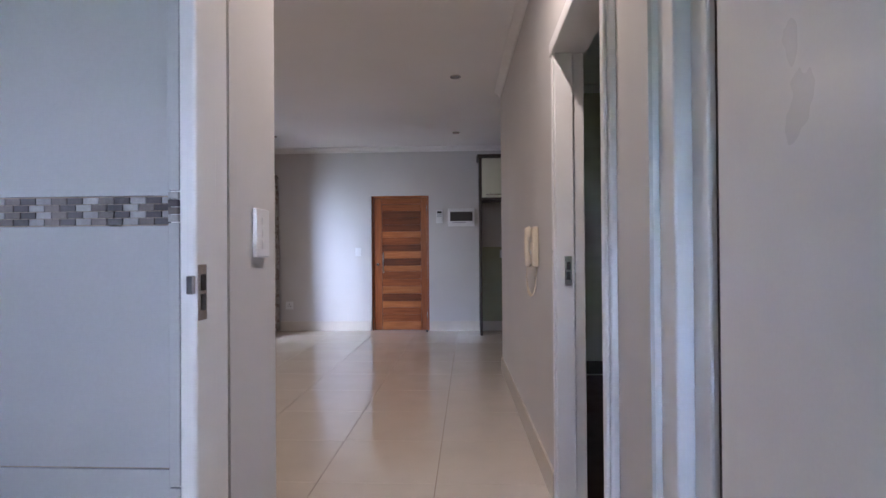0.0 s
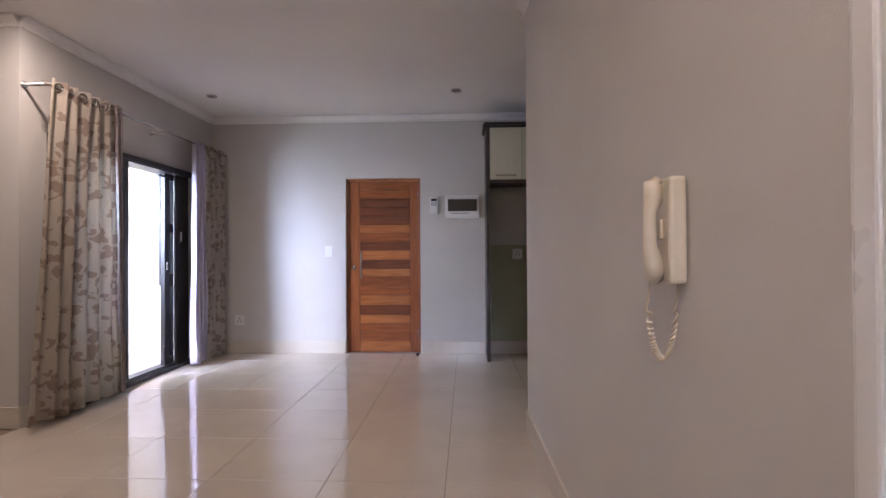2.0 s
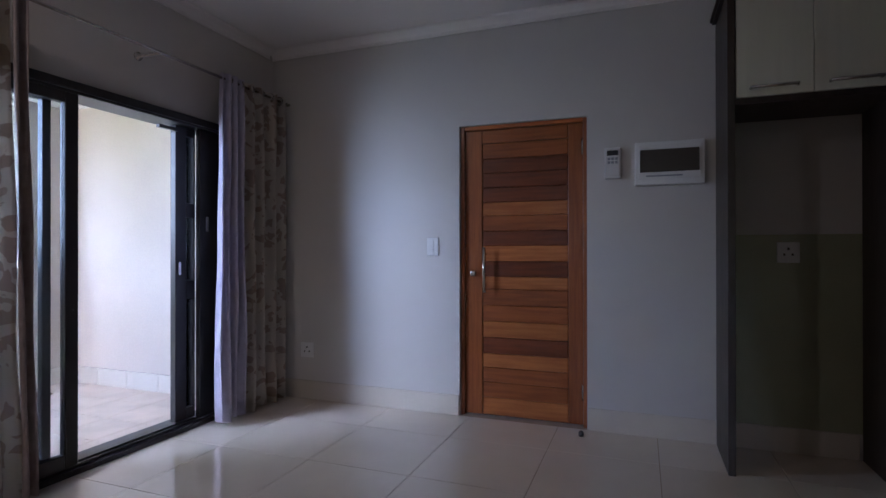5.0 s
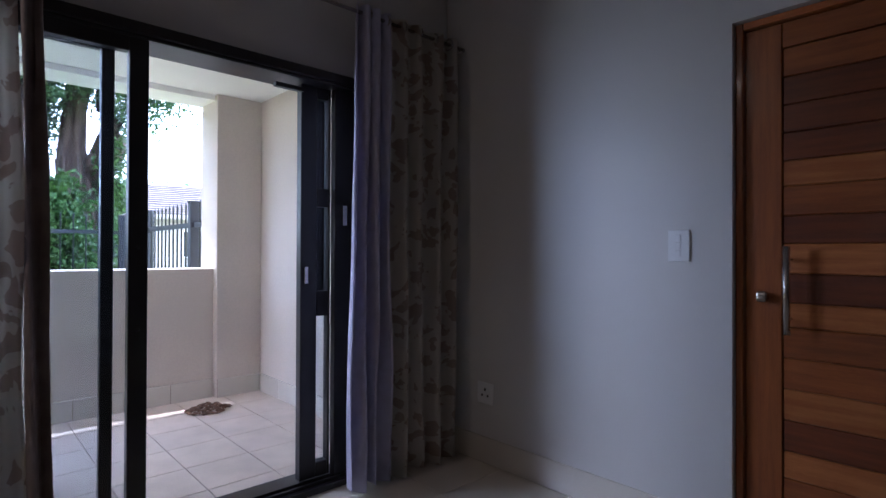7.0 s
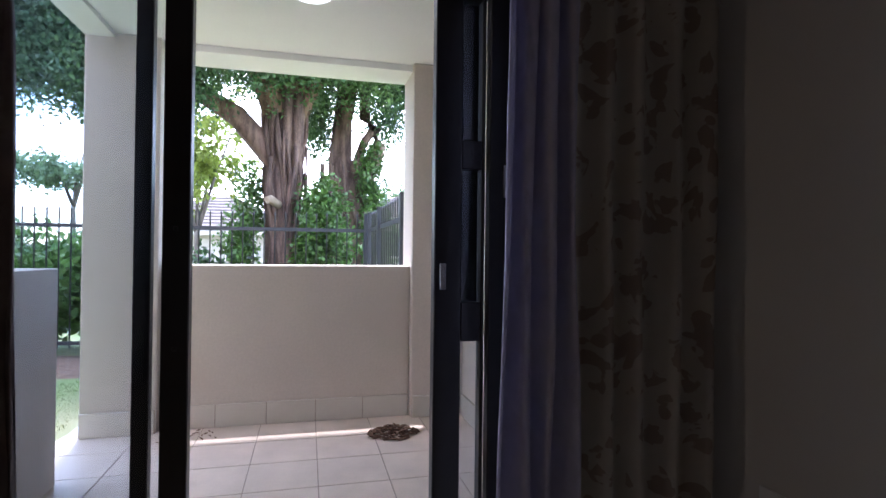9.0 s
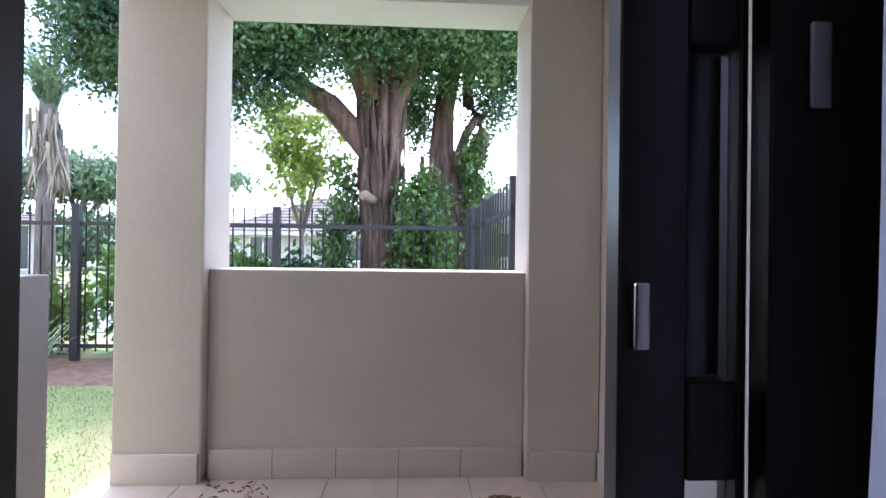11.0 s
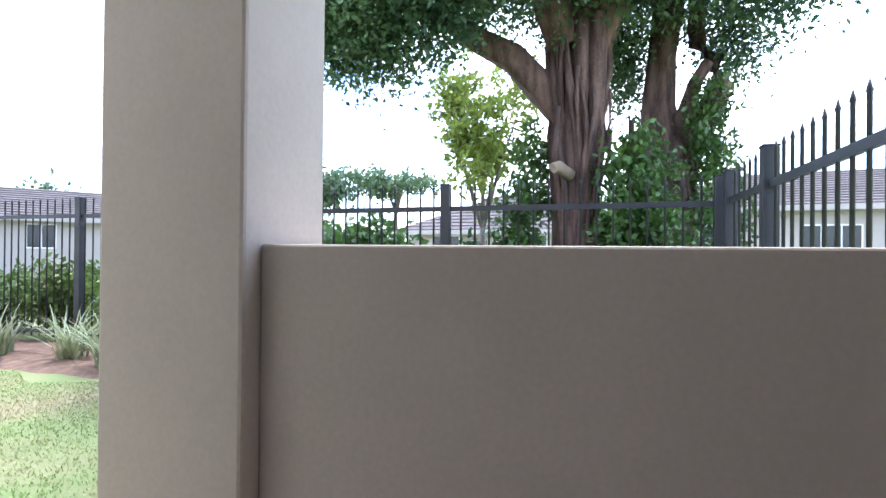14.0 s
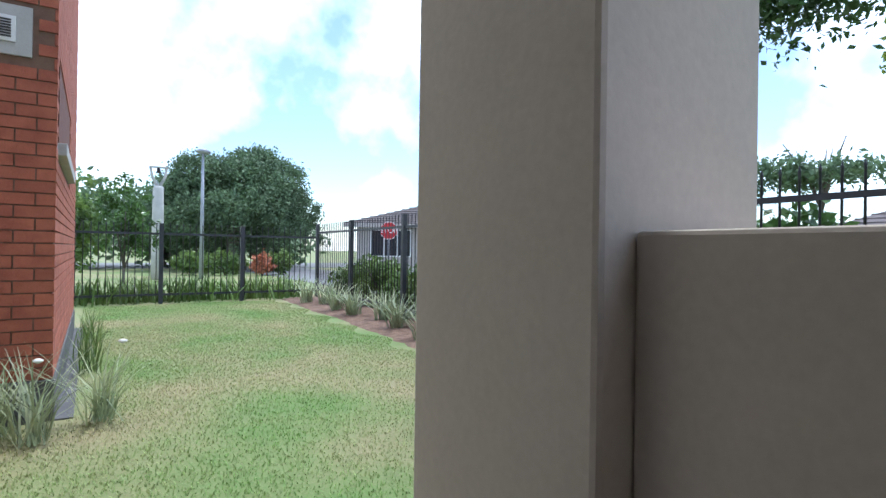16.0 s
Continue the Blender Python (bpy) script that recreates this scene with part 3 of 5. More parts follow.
leaf_frame("fixed_panel", -2.998, -2.962, 5.46, 6.168, 0.05, 0.042)
slide = leaf_frame("sliding_panel", -2.957, -2.915, 5.50, 6.272, 0.05, 0.066)
for z in (0.83, 1.14):
    part("bolt_head", boxes((-2.915, -2.911, 6.233, 6.245, z, z + 0.012), bevel=0.002, segments=1), BLACK_ALU, slide)
side = leaf_frame("narrow_side_panel", -3.03, -2.985, 6.94, 7.10, 0.085, 0.012, ((0.82, 0.94), (1.35, 1.44)))
part("outer_stile", boxes((-3.10, -3.085, 7.03, 7.13, 0.82, 1.93), bevel=0.003, segments=1), BLACK_ALU, side)
part("latch", boxes((-2.985, -2.972, 6.955, 6.975, 0.98, 1.06), bevel=0.003), CHROME, side)
part("lock", boxes((-2.945, -2.935, 7.14, 7.165, 1.26, 1.36), bevel=0.003), CHROME, slider)
part("stop_arm", boxes((-2.99, -2.96, 6.80, 6.94, 1.885, 1.905), bevel=0.003), BLACK_ALU, slider)


# curtains
def cloth(y0a, y1a, y0b, y1b, z0, z1, waves, amp, phase, x=-2.85):
    """A pleated hanging: the top reaches from y0a to y1a, the hem from y0b to y1b."""
    bm = bmesh.new()
    cols, rows, th = waves * 10, 22, 0.0025
    grids = []
    for off in (0.0, th):
        g = []
        for j in range(rows + 1):
            v = j / rows
            row = []
            for i in range(cols + 1):
                u = i / cols
                y = (y0a + (y1a - y0a) * u) * v + (y0b + (y1b - y0b) * u) * (1 - v)
                wob = 0.16 * noise.noise(Vector((u * 5, v * 1.5, phase)))
                dx = amp * math.sin(2 * math.pi * (waves * u + wob) + phase) * (0.75 + 0.35 * (1 - v)) + 0.012 * noise.noise(Vector((u * 9, v * 5, phase + 3)))
                z = z0 + (z1 - z0) * v + (0.012 * math.sin(11 * u + phase) if j == 0 else 0)
                row.append(bm.verts.new((x + dx + off, y + 0.02 * noise.noise(Vector((u * 6, v * 3, phase + 8))), z)))
            g.append(row)
        grids.append(g)
    for k, g in enumerate(grids):
        for j in range(rows):
            for i in range(cols):
                q = (g[j][i], g[j][i + 1], g[j + 1][i + 1], g[j + 1][i])
                bm.faces.new(q if k else q[::-1]).smooth = True
    a, b = grids
    for i in range(cols):
        bm.faces.new((a[0][i], a[0][i + 1], b[0][i + 1], b[0][i])), bm.faces.new((b[rows][i], b[rows][i + 1], a[rows][i + 1], a[rows][i]))
    for j in range(rows):
        bm.faces.new((b[j][0], b[j + 1][0], a[j + 1][0], a[j][0])), bm.faces.new((a[j][cols], a[j + 1][cols], b[j + 1][cols], b[j][cols]))
    return bm


def eyelets(owner, y0, y1, count):
    for k in range(count):
        y = y0 + (y1 - y0) * (k + 0.5) / count
        ring = [(-2.775 + 0.03 * math.cos(a), y, 2.255 + 0.03 * math.sin(a)) for a in np.linspace(0, 2 * math.pi, 13)]
        part("eyelet", tubes(ring, 0.005, 6), CHROME, owner)


c1 = thing("curtain", "cream curtain with brown leaf pattern, drawn aside, floor length", "curtain", "curtains")
part("patterned_cloth", cloth(5.23, 5.87, 5.03, 5.91, 0.05, 2.30, 6, 0.035, 0.4, -2.775), FLORAL, c1)
part("edge_cloth", cloth(5.87, 5.93, 5.91, 5.97, 0.05, 2.30, 1, 0.030, 0.9, -2.77), BRONZE_CLOTH, c1, "brown satin edge")
eyelets(c1, 5.25, 5.93, 6)
c2 = thing("curtain", "lilac lined cream floral curtain bunched beside the door", "curtain", "curtains")
part("lining_cloth", cloth(7.09, 7.28, 7.06, 7.29, 0.03, 2.29, 3, 0.040, 1.7, -2.775), LINING, c2, "lilac satin lining")
part("patterned_cloth", cloth(7.28, 7.75, 7.29, 7.73, 0.03, 2.29, 4, 0.033, 2.6, -2.775), FLORAL, c2)
eyelets(c2, 7.12, 7.75, 6)
rod = thing("curtain_rod", "thin steel curtain rod with brackets on the wall", "curtain rod")
part("pole", tubes([(-2.775, 5.17, 2.255), (-2.775, 7.815, 2.255)], 0.009, 12), CHROME, rod)
for y in (5.22, 6.64, 7.81):
    part("bracket", tubes([(-2.95, y, 2.255), (-2.94, y, 2.255), (-2.938, y, 2.255), (-2.775, y, 2.255)], [0.026, 0.026, 0.010, 0.013], 12), CHROME, rod)


# wall fittings
def wall_plate(name, label, category, x, z, w, h, material, gang, at_y=7.85):
    t = thing(name, label, category)
    part("plate", boxes((x - w / 2, x + w / 2, at_y - 0.010, at_y - 0.001, z - h / 2, z + h / 2), bevel=0.003), material, t)
    for dx, dz, ww, hh, m in gang:
        part("rocker" if m is PLASTIC else "socket_hole", boxes((x + dx - ww / 2, x + dx + ww / 2, at_y - 0.014, at_y - 0.0105, z + dz - hh / 2, z + dz + hh / 2), bevel=0.0012, segments=1), m, t)
    return t


wall_plate("light_switch", "white plastic light switch beside the entrance door", "switch", -1.595, 1.16, 0.085, 0.125, PLASTIC, [(0, 0.032, 0.018, 0.026, PLASTIC), (0, 0, 0.018, 0.026, PLASTIC), (0, -0.032, 0.018, 0.026, PLASTIC)])
sock = [(0, 0.02, 0.012, 0.014, HOLE), (-0.02, -0.012, 0.010, 0.012, HOLE), (0.02, -0.012, 0.010, 0.012, HOLE)]
wall_plate("wall_socket", "white plastic wall socket above the skirting", "socket", -2.63, 0.375, 0.115, 0.115, PLASTIC, sock)
wall_plate("wall_socket", "white plastic wall socket beside the patterned curtain", "socket", -3.32, 0.40, 0.115, 0.115, PLASTIC, sock, 5.19)
wall_plate("wall_socket", "white plastic wall socket in the fridge alcove", "socket", 0.54, 1.12, 0.11, 0.115, PLASTIC, sock, 7.843)
meter = thing("electricity_meter", "small white prepaid electricity meter with keypad", "meter")
part("body", boxes((-0.44, -0.345, 7.805, 7.849, 1.575, 1.765), bevel=0.006), PLASTIC, meter)
part("display", boxes((-0.425, -0.36, 7.801, 7.8045, 1.715, 1.745)), HOLE, meter, "dark display")
for k in range(6):
    part("key", boxes((-0.422 + 0.022 * (k % 3), -0.406 + 0.022 * (k % 3), 7.800, 7.8045, 1.665 + 0.022 * (k // 3), 1.68 + 0.022 * (k // 3))), GALV, meter)
part("cover", boxes((-0.43, -0.355, 7.798, 7.8045, 1.59, 1.645), bevel=0.002), PLASTIC, meter)
board = thing("distribution_board", "white electrical distribution board with smoked window", "fuse box")
part("body", boxes((-0.265, 0.12, 7.81, 7.849, 1.525, 1.785), bevel=0.006), PLASTIC, board)
part("bezel", boxes((-0.245, 0.10, 7.803, 7.8095, 1.56, 1.76), bevel=0.002, segments=1), PLASTIC, board)
part("window", boxes((-0.235, 0.09, 7.797, 7.8025, 1.60, 1.735), bevel=0.002, segments=1), DARK_PLASTIC, board, "smoked plastic window")
part("label_strip", boxes((-0.20, 0.0, 7.8005, 7.8025, 1.572, 1.582)), GALV, board)

px = wall_x(3.0)
phone = thing("intercom_phone", "ivory plastic intercom handset with coiled cord on wall", "intercom")
part("base", boxes((px - 0.036, px - 0.001, 2.945, 3.02, 1.06, 1.275), bevel=0.008), OLD_PLASTIC, phone)
hs = part("handset", tubes([(px - 0.040, 2.992, 1.272), (px - 0.050, 2.992, 1.262), (px - 0.053, 2.992, 1.235), (px - 0.060, 2.992, 1.20), (px - 0.060, 2.992, 1.14), (px - 0.053, 2.992, 1.10), (px - 0.050, 2.992, 1.075), (px - 0.040, 2.992, 1.065)], [0.012, 0.021, 0.019, 0.014, 0.014, 0.019, 0.021, 0.012], 14), OLD_PLASTIC, phone)
part("cradle", boxes((px - 0.044, px - 0.0365, 2.975, 3.012, 1.15, 1.19), bevel=0.003), OLD_PLASTIC, phone)
coil, turns = [], 34
for k in range(turns * 7 + 1):
    u = k / (turns * 7)
    drop = math.sin(math.pi * u) ** 0.35
    x = px - 0.062 + 0.05 * u
    z = 1.06 - 0.155 * drop
    coil.append((x + 0.0042 * math.cos(2 * math.pi * k / 7), 3.0 - 0.02 * u + 0.0042 * math.sin(2 * math.pi * k / 7), z + 0.0042 * math.cos(2 * math.pi * k / 7)))
part("coiled_cord", tubes(coil, 0.0028, 5), OLD_PLASTIC, phone)
phone.location = (0.001, -0.045, 0)
sw = thing("light_switch", "white plastic light switch on the corridor wall", "switch")
part("plate", boxes((-0.534, -0.522, 1.415, 1.505, 1.13, 1.26), bevel=0.003), PLASTIC, sw)
for z in (1.165, 1.195, 1.225):
    part("rocker", boxes((-0.5218, -0.519, 1.45, 1.47, z - 0.012, z + 0.012), bevel=0.001, segments=1), PLASTIC, sw)

# ceiling downlights
SPOTS = [(-2.54, 6.99), (-0.12, 6.95), (-0.075, 4.76), (-2.478, 4.79), (0.05, 1.95), (0.9, 6.3)]
for x, y in SPOTS:
    on = (x, y) in LIT
    s = thing("downlight", "recessed warm downlight, switched on" if on else "recessed steel downlight, switched off", "downlight", "ceiling downlights")
    ring = [(x + 0.042 * math.cos(a), y + 0.042 * math.sin(a), CEIL - 0.004) for a in np.linspace(0, 2 * math.pi, 25)]
    part("trim_ring", tubes(ring, 0.008, 8), CHROME, s)
    part("lens", lathe([(0.036, 0.0), (0.034, -0.004), (0.02, -0.007)], (x, y, CEIL - 0.001), 20), LAMP_ON if on else LENS, s)

# kitchen
fc = thing("fridge_surround", "dark laminate fridge alcove with cream cupboard above", "cabinet")
part("side_panel", boxes((0.18, 0.215, 7.385, 7.848, 0, 2.44), bevel=0.002, segments=1), WENGE, fc)
part("side_panel", boxes((0.885, 0.935, 7.385, 7.848, 0, 2.44), bevel=0.002, segments=1), WENGE, fc)
part("carcass", boxes((0.217, 0.883, 7.41, 7.848, 1.865, 2.438)), WENGE, fc)
bm = prism([(0.15, 7.345), (0.96, 7.345), (0.96, 7.848), (0.15, 7.848)], 2.445, 2.485)
bmesh.ops.bevel(bm, geom=list(bm.edges), offset=0.012, segments=2, affect="EDGES")
part("cornice_moulding", bm, WENGE, fc)
for x0, x1 in ((0.219, 0.549), (0.553, 0.882)):
    dr = part("cupboard_door", boxes((x0, x1, 7.388, 7.408, 1.895, 2.436), bevel=0.002, segments=1), CREAM, fc, "cream gloss door")
    xm = (x0 + x1) / 2
    part("handle", tubes([(xm - 0.10, 7.388, 1.935), (xm - 0.10, 7.362, 1.935), (xm + 0.10, 7.362, 1.935), (xm + 0.10, 7.388, 1.935)], 0.008, 8), CHROME, dr)
structure("alcove_tiling", boxes((0.2165, 0.8835, 7.843, 7.8495, 0.142, 1.22)), OLIVE, "olive green tiling at the back of the fridge alcove", "tiles")
up = thing("wall_cupboard", "cream gloss kitchen wall cupboard", "cabinet")
part("carcass", boxes((0.94, 1.90, 7.52, 7.848, 1.42, 2.37)), WENGE, up)
part("top_moulding", boxes((0.937, 1.92, 7.48, 7.848, 2.372, 2.41), bevel=0.01), CREAM, up)
for x0, x1 in ((0.942, 1.41), (1.414, 1.898)):
    dr = part("cupboard_door", boxes((x0, x1, 7.50, 7.518, 1.422, 2.368), bevel=0.002, segments=1), CREAM, up)
    part("handle", tubes([(x1 - 0.22, 7.50, 1.46), (x1 - 0.22, 7.475, 1.46), (x1 - 0.05, 7.475, 1.46), (x1 - 0.05, 7.50, 1.46)], 0.008, 8), CHROME, dr)
lo = thing("base_cabinet", "dark laminate kitchen base cabinet", "cabinet", "kitchen base cabinets")
part("carcass", boxes((0.94, 2.6, 7.30, 7.848, 0.0, 0.86), bevel=0.002, segments=1), WENGE, lo)
solid("worktop", boxes((0.938, 2.62, 7.26, 7.848, 0.864, 0.90), bevel=0.004), COUNTER, "pale stone kitchen worktop", "worktop")
lo2 = thing("base_cabinet", "dark laminate kitchen base cabinet behind the corridor wall", "cabinet", "kitchen base cabinets")
part("carcass", boxes((0.53, 2.2, 5.235, 5.72, 0.0, 0.84), bevel=0.002, segments=1), WENGE, lo2)
solid("worktop", boxes((0.51, 2.22, 5.235, 5.75, 0.844, 0.88), bevel=0.004), COUNTER, "pale stone kitchen worktop behind the corridor wall", "worktop")

# bathroom tiling beside the doorway
bt = structure("tiling_bathroom", boxes((-1.698, -0.588, 1.213, 1.2195, 0, CEIL - 0.002)), PATIO_GROUT, "pale glazed bathroom wall tiles with mosaic band", "tiles")
for z0, z1 in ((0.0, 0.13), (0.133, 0.66), (0.663, 1.204), (1.270, 1.80), (1.803, 2.33), (2.333, 2.69)):
    for c in range(2):
        part("tile", boxes((-1.69 + c * 0.551, -1.69 + c * 0.551 + 0.548, 1.205, 1.2125, z0 + 0.001, z1), bevel=0.001, segments=1), BATH_TILE, bt)
    part("tile", boxes((-0.585, -0.562, 1.112, 1.1215, z0 + 0.001, z1), bevel=0.001, segments=1), BATH_TILE, bt)
for r in range(4):
    z0 = 1.2065 + r * 0.0156
    x = -1.69 - (r % 2) * 0.02
    while x < -0.62:
        part("mosaic_piece", boxes((max(x, -1.69), min(x + 0.0345, -0.590), 1.203, 1.2125, z0, z0 + 0.0140)), MOSAIC_TONES[(r * 3 + int(x * 29)) % 3], bt)
        x += 0.0365
    part("mosaic_piece", boxes((-0.584, -0.5635, 1.110, 1.1215, z0, z0 + 0.0140)), MOSAIC_TONES[r % 3], bt)

# patio
structure("patio_slab", boxes((-5.27, -2.95, 5.20, 7.85, -0.5, -0.012)), CONCRETE, "concrete patio slab", "floor")
structure("patio_wall_low", boxes((-5.26, -4.97, 5.71, 7.24, -0.3, 1.0), bevel=0.006), RENDERED, "beige plastered low patio wall", "wall")
structure("patio_pillar", boxes((-5.262, -4.91, 5.30, 5.708, -0.3, 2.36), bevel=0.010), RENDERED, "beige plastered patio pillar", "pillar")
structure("patio_pier", boxes((-5.262, -4.91, 7.242, 7.60, -0.3, 2.36), bevel=0.008), RENDERED, "beige plastered patio pier", "pillar")
structure("patio_wall_side", boxes((-5.262, -3.172, 7.602, 7.85, -0.3, 2.9)), RENDERED, "beige plastered patio side wall", "wall")
structure("patio_wall_house", boxes((-3.19, -3.172, 5.42, 5.42 + 0.002, 0, 2.3)), RENDERED, "beige plastered reveal", "wall")
structure("patio_wall_stub", boxes((-4.25, -3.172, 5.25, 5.45, -0.3, 1.0), bevel=0.006), RENDERED, "beige plastered low wall stub beside the garden gap", "wall")
structure("patio_ceiling", boxes((-4.96, -3.172, 5.46, 7.60, 2.36, 2.60)), SOFFIT, "white painted patio ceiling", "ceiling")
structure("patio_beam", boxes((-5.26, -4.962, 5.30, 7.60, 2.318, 2.90), (-4.96, -3.172, 5.30, 5.458, 2.335, 2.90)), SOFFIT, "white painted patio edge beam", "beam")
structure("patio_roof", boxes((-5.4, -3.172, 5.2, 7.9, 2.905, 3.1)), CONCRETE, "concrete slab above the patio", "roof")
lampd = thing("patio_light", "round opal glass patio ceiling light", "ceiling light")
part("base", lathe([(0.13, 0), (0.13, -0.02), (0.12, -0.025)], (-3.97, 6.57, 2.359), 28), PLASTIC, lampd)
part("dome", lathe([(0.118, -0.026), (0.115, -0.045), (0.095, -0.07), (0.06, -0.086), (0.02, -0.092)], (-3.97, 6.57, 2.359), 28), OPAL, lampd)


def patio_skirt(name, x0, x1, y0, y1):
    o = structure(name, boxes((x0, x1, y0, y1, 0, 0.138)), PATIO_GROUT, "cream tiled patio skirting", "skirting")
    along_y = (y1 - y0) > (x1 - x0)
    a, b = (y0, y1) if along_y else (x0, x1)
    n = max(1, round((b - a) / 0.32))
    for k in range(n):
        s, e = a + (b - a) * k / n + 0.002, a + (b - a) * (k + 1) / n - 0.002
        r = (x0 - 0.001, x1 + 0.005, s, e) if along_y else (s, e, y0 - 0.005, y1 + 0.001)
        part("tile", boxes((*r, 0, 0.141), bevel=0.002, segments=1), SKIRT, o)


patio_skirt("patio_skirting_low", -4.969, -4.955, 5.725, 7.23)
patio_skirt("patio_skirting_side", -4.89, -3.175, 7.588, 7.601)
patio_skirt("patio_skirting_pillar", -4.909, -4.898, 5.305, 5.70)
patio_skirt("patio_skirting_pier", -4.909, -4.898, 7.25, 7.58)
rng = random.Random(11)
bm = bmesh.new()
for k in range(230):
    a, r = rng.uniform(0, 2 * math.pi), math.sqrt(rng.random())
    x, y = -4.60 + 0.12 * r * math.cos(a), 7.08 + 0.15 * r * math.sin(a)
    z = 0.045 * (1 - r * r) * rng.random() + 0.009
    h = rng.uniform(0, math.pi)
    dx, dy, dz = 0.020 * math.cos(h), 0.020 * math.sin(h), rng.uniform(-0.006, 0.006)
    tube(bm, [(x - dx, y - dy, z - dz), (x - dx * 0.5, y - dy * 0.5, z), (x + dx * 0.5, y + dy * 0.5, z), (x + dx, y + dy, z + dz)], [0.001, 0.0055, 0.0055, 0.001], 5)
solid("seed_pile", bm, SEED, "small heap of dry brown seed pods swept on the patio", "seed pile", kind="stuff")
bm = bmesh.new()
for k in range(26):
    x, y = -4.80 + rng.uniform(-0.10, 0.08), 5.86 + rng.uniform(-0.12, 0.2)
    h = rng.uniform(0, math.pi)
    tube(bm, [(x, y, 0.006), (x + 0.02 * math.cos(h), y + 0.02 * math.sin(h), 0.007), (x + 0.03 * math.cos(h), y + 0.03 * math.sin(h), 0.005)], [0.002, 0.004, 0.001], 4)
solid("dry_leaves", bm, SEED, "a few dry leaf crumbs in the patio corner", "dry leaves", kind="stuff")


# garden ground
bm = bmesh.new()
gx = [-400, -60, -30, -16, -12, -9, -5.3, -3, 12, 60, 400]
gy = [-400, -80, -40, -20, -10, -6, -2, 2, 6, 12, 40, 400]
grid = [[bm.verts.new((x, y, GROUND)) for x in gx] for y in gy]
for j in range(len(gy) - 1):
    for i in range(len(gx) - 1):
        bm.faces.new((grid[j][i], grid[j][i + 1], grid[j + 1][i + 1], grid[j + 1][i]))
structure("ground", bm, GRASS, "patchy green garden lawn", "lawn")
structure("road", boxes((-15.5, -10.9, -60, 60, GROUND - 0.2, GROUND + 0.012), (-80, 60, -38, -27, GROUND - 0.2, GROUND + 0.016)), ASPHALT, "grey asphalt road outside the fence", "road")


def fence_x(y):
    return -8.29 - (7.3 - y) * 0.052


def mound(name, outline, height, label):
    """A low planted bed with a crumbly surface."""
    bm = bmesh.new()
    (x0, y0), (x1, y1), w0, w1 = outline
    n, m = 60, 8
    rows = []
    for i in range(n + 1):
        u = i / n
        row = []
        for j in range(m + 1):
            v = j / m
            w = w0 * (1 - v) + w1 * v + (0.12 * noise.noise(Vector((u * 9, v, 3))) if v > 0.5 else 0)
            d = Vector((y1 - y0, x0 - x1)).normalized()
            x, y = x0 + (x1 - x0) * u - d[0] * w, y0 + (y1 - y0) * u - d[1] * w
            z = GROUND - 0.02 + height * math.sin(math.pi * v) ** 0.6 + 0.02 * noise.noise(Vector((x * 4, y * 4, 0)))
            row.append(bm.verts.new((x, y, z)))
        rows.append(row)
    for a, b in zip(rows, rows[1:]):
        for j in range(m):
            bm.faces.new((a[j], a[j + 1], b[j + 1], b[j]))
    bmesh.ops.recalc_face_normals(bm, faces=list(bm.faces))
    solid(name, bm, MULCH, label, "flower bed")


BACK_Y = -6.4
mound("flower_bed", ((fence_x(7.2), 7.2), (fence_x(BACK_Y), BACK_Y), -0.5, 0.95), 0.07, "brown mulched flower bed along the street fence")
rngn = np.random.default_rng(5)
k = 140000
gp = np.stack([rngn.uniform(-8.0, -3.7, k), 4.9 - 11.2 * rngn.random(k) ** 0.8, np.full(k, GROUND)], 1)
keep = (gp[:, 0] > -8.29 - (7.3 - gp[:, 1]) * 0.052 + 1.0 + 0.12 * np.sin(gp[:, 1] * 5)) & ~((gp[:, 0] > -4.3) & (gp[:, 1] < 1.75)) & ~((gp[:, 0] > -4.5) & (gp[:, 1] < 1.9) & (rngn.random(k) < 0.5))
gp = gp[keep]
lawn = blades("lawn_grass", gp, 0.024, 0.006, BLADE, None, 0.9, 8)
tagged(lawn, "short green and straw-coloured lawn grass blades", "grass", kind="stuff")


# steel palisade fence
def fence_run(f, p0, p1, z0, z1, posts):
    a, b = Vector(p0), Vector(p1)
    d = (b - a).normalized()
    nrm = Vector((-d.y, d.x))
    for u in posts:
        c = a.lerp(b, u)
        part("post", boxes((c.x - 0.04, c.x + 0.04, c.y - 0.04, c.y + 0.04, GROUND, z1 - 0.012), (c.x - 0.044, c.x + 0.044, c.y - 0.044, c.y + 0.044, z1 - 0.012, z1), bevel=0.003, segments=1), FENCE_PAINT, f)
    for z in (z0, z1 - 0.215):
        q = [a + nrm * 0.012, a - nrm * 0.012, b - nrm * 0.012, b + nrm * 0.012]
        bm = prism([(p.x, p.y) for p in q], z - 0.022, z + 0.022)
        bmesh.ops.recalc_face_normals(bm, faces=list(bm.faces))
        part("rail", bm, FENCE_PAINT, f)
    length = (b - a).length
    n = int(length / 0.125)
    for k in range(1, n):
        c = a.lerp(b, k / n)
        if min(abs(k / n - u) for u in posts) * length < 0.06:
            continue
        z2 = z1 + 0.01
        r = 0.009
        tubep = [(c.x, c.y, z0 - 0.06), (c.x, c.y, z2 - 0.05), (c.x, c.y, z2 - 0.045), (c.x, c.y, z2)]
        part("picket", tubes(tubep, [r, r, r * 1.35, 0.001], 6), FENCE_PAINT, f)


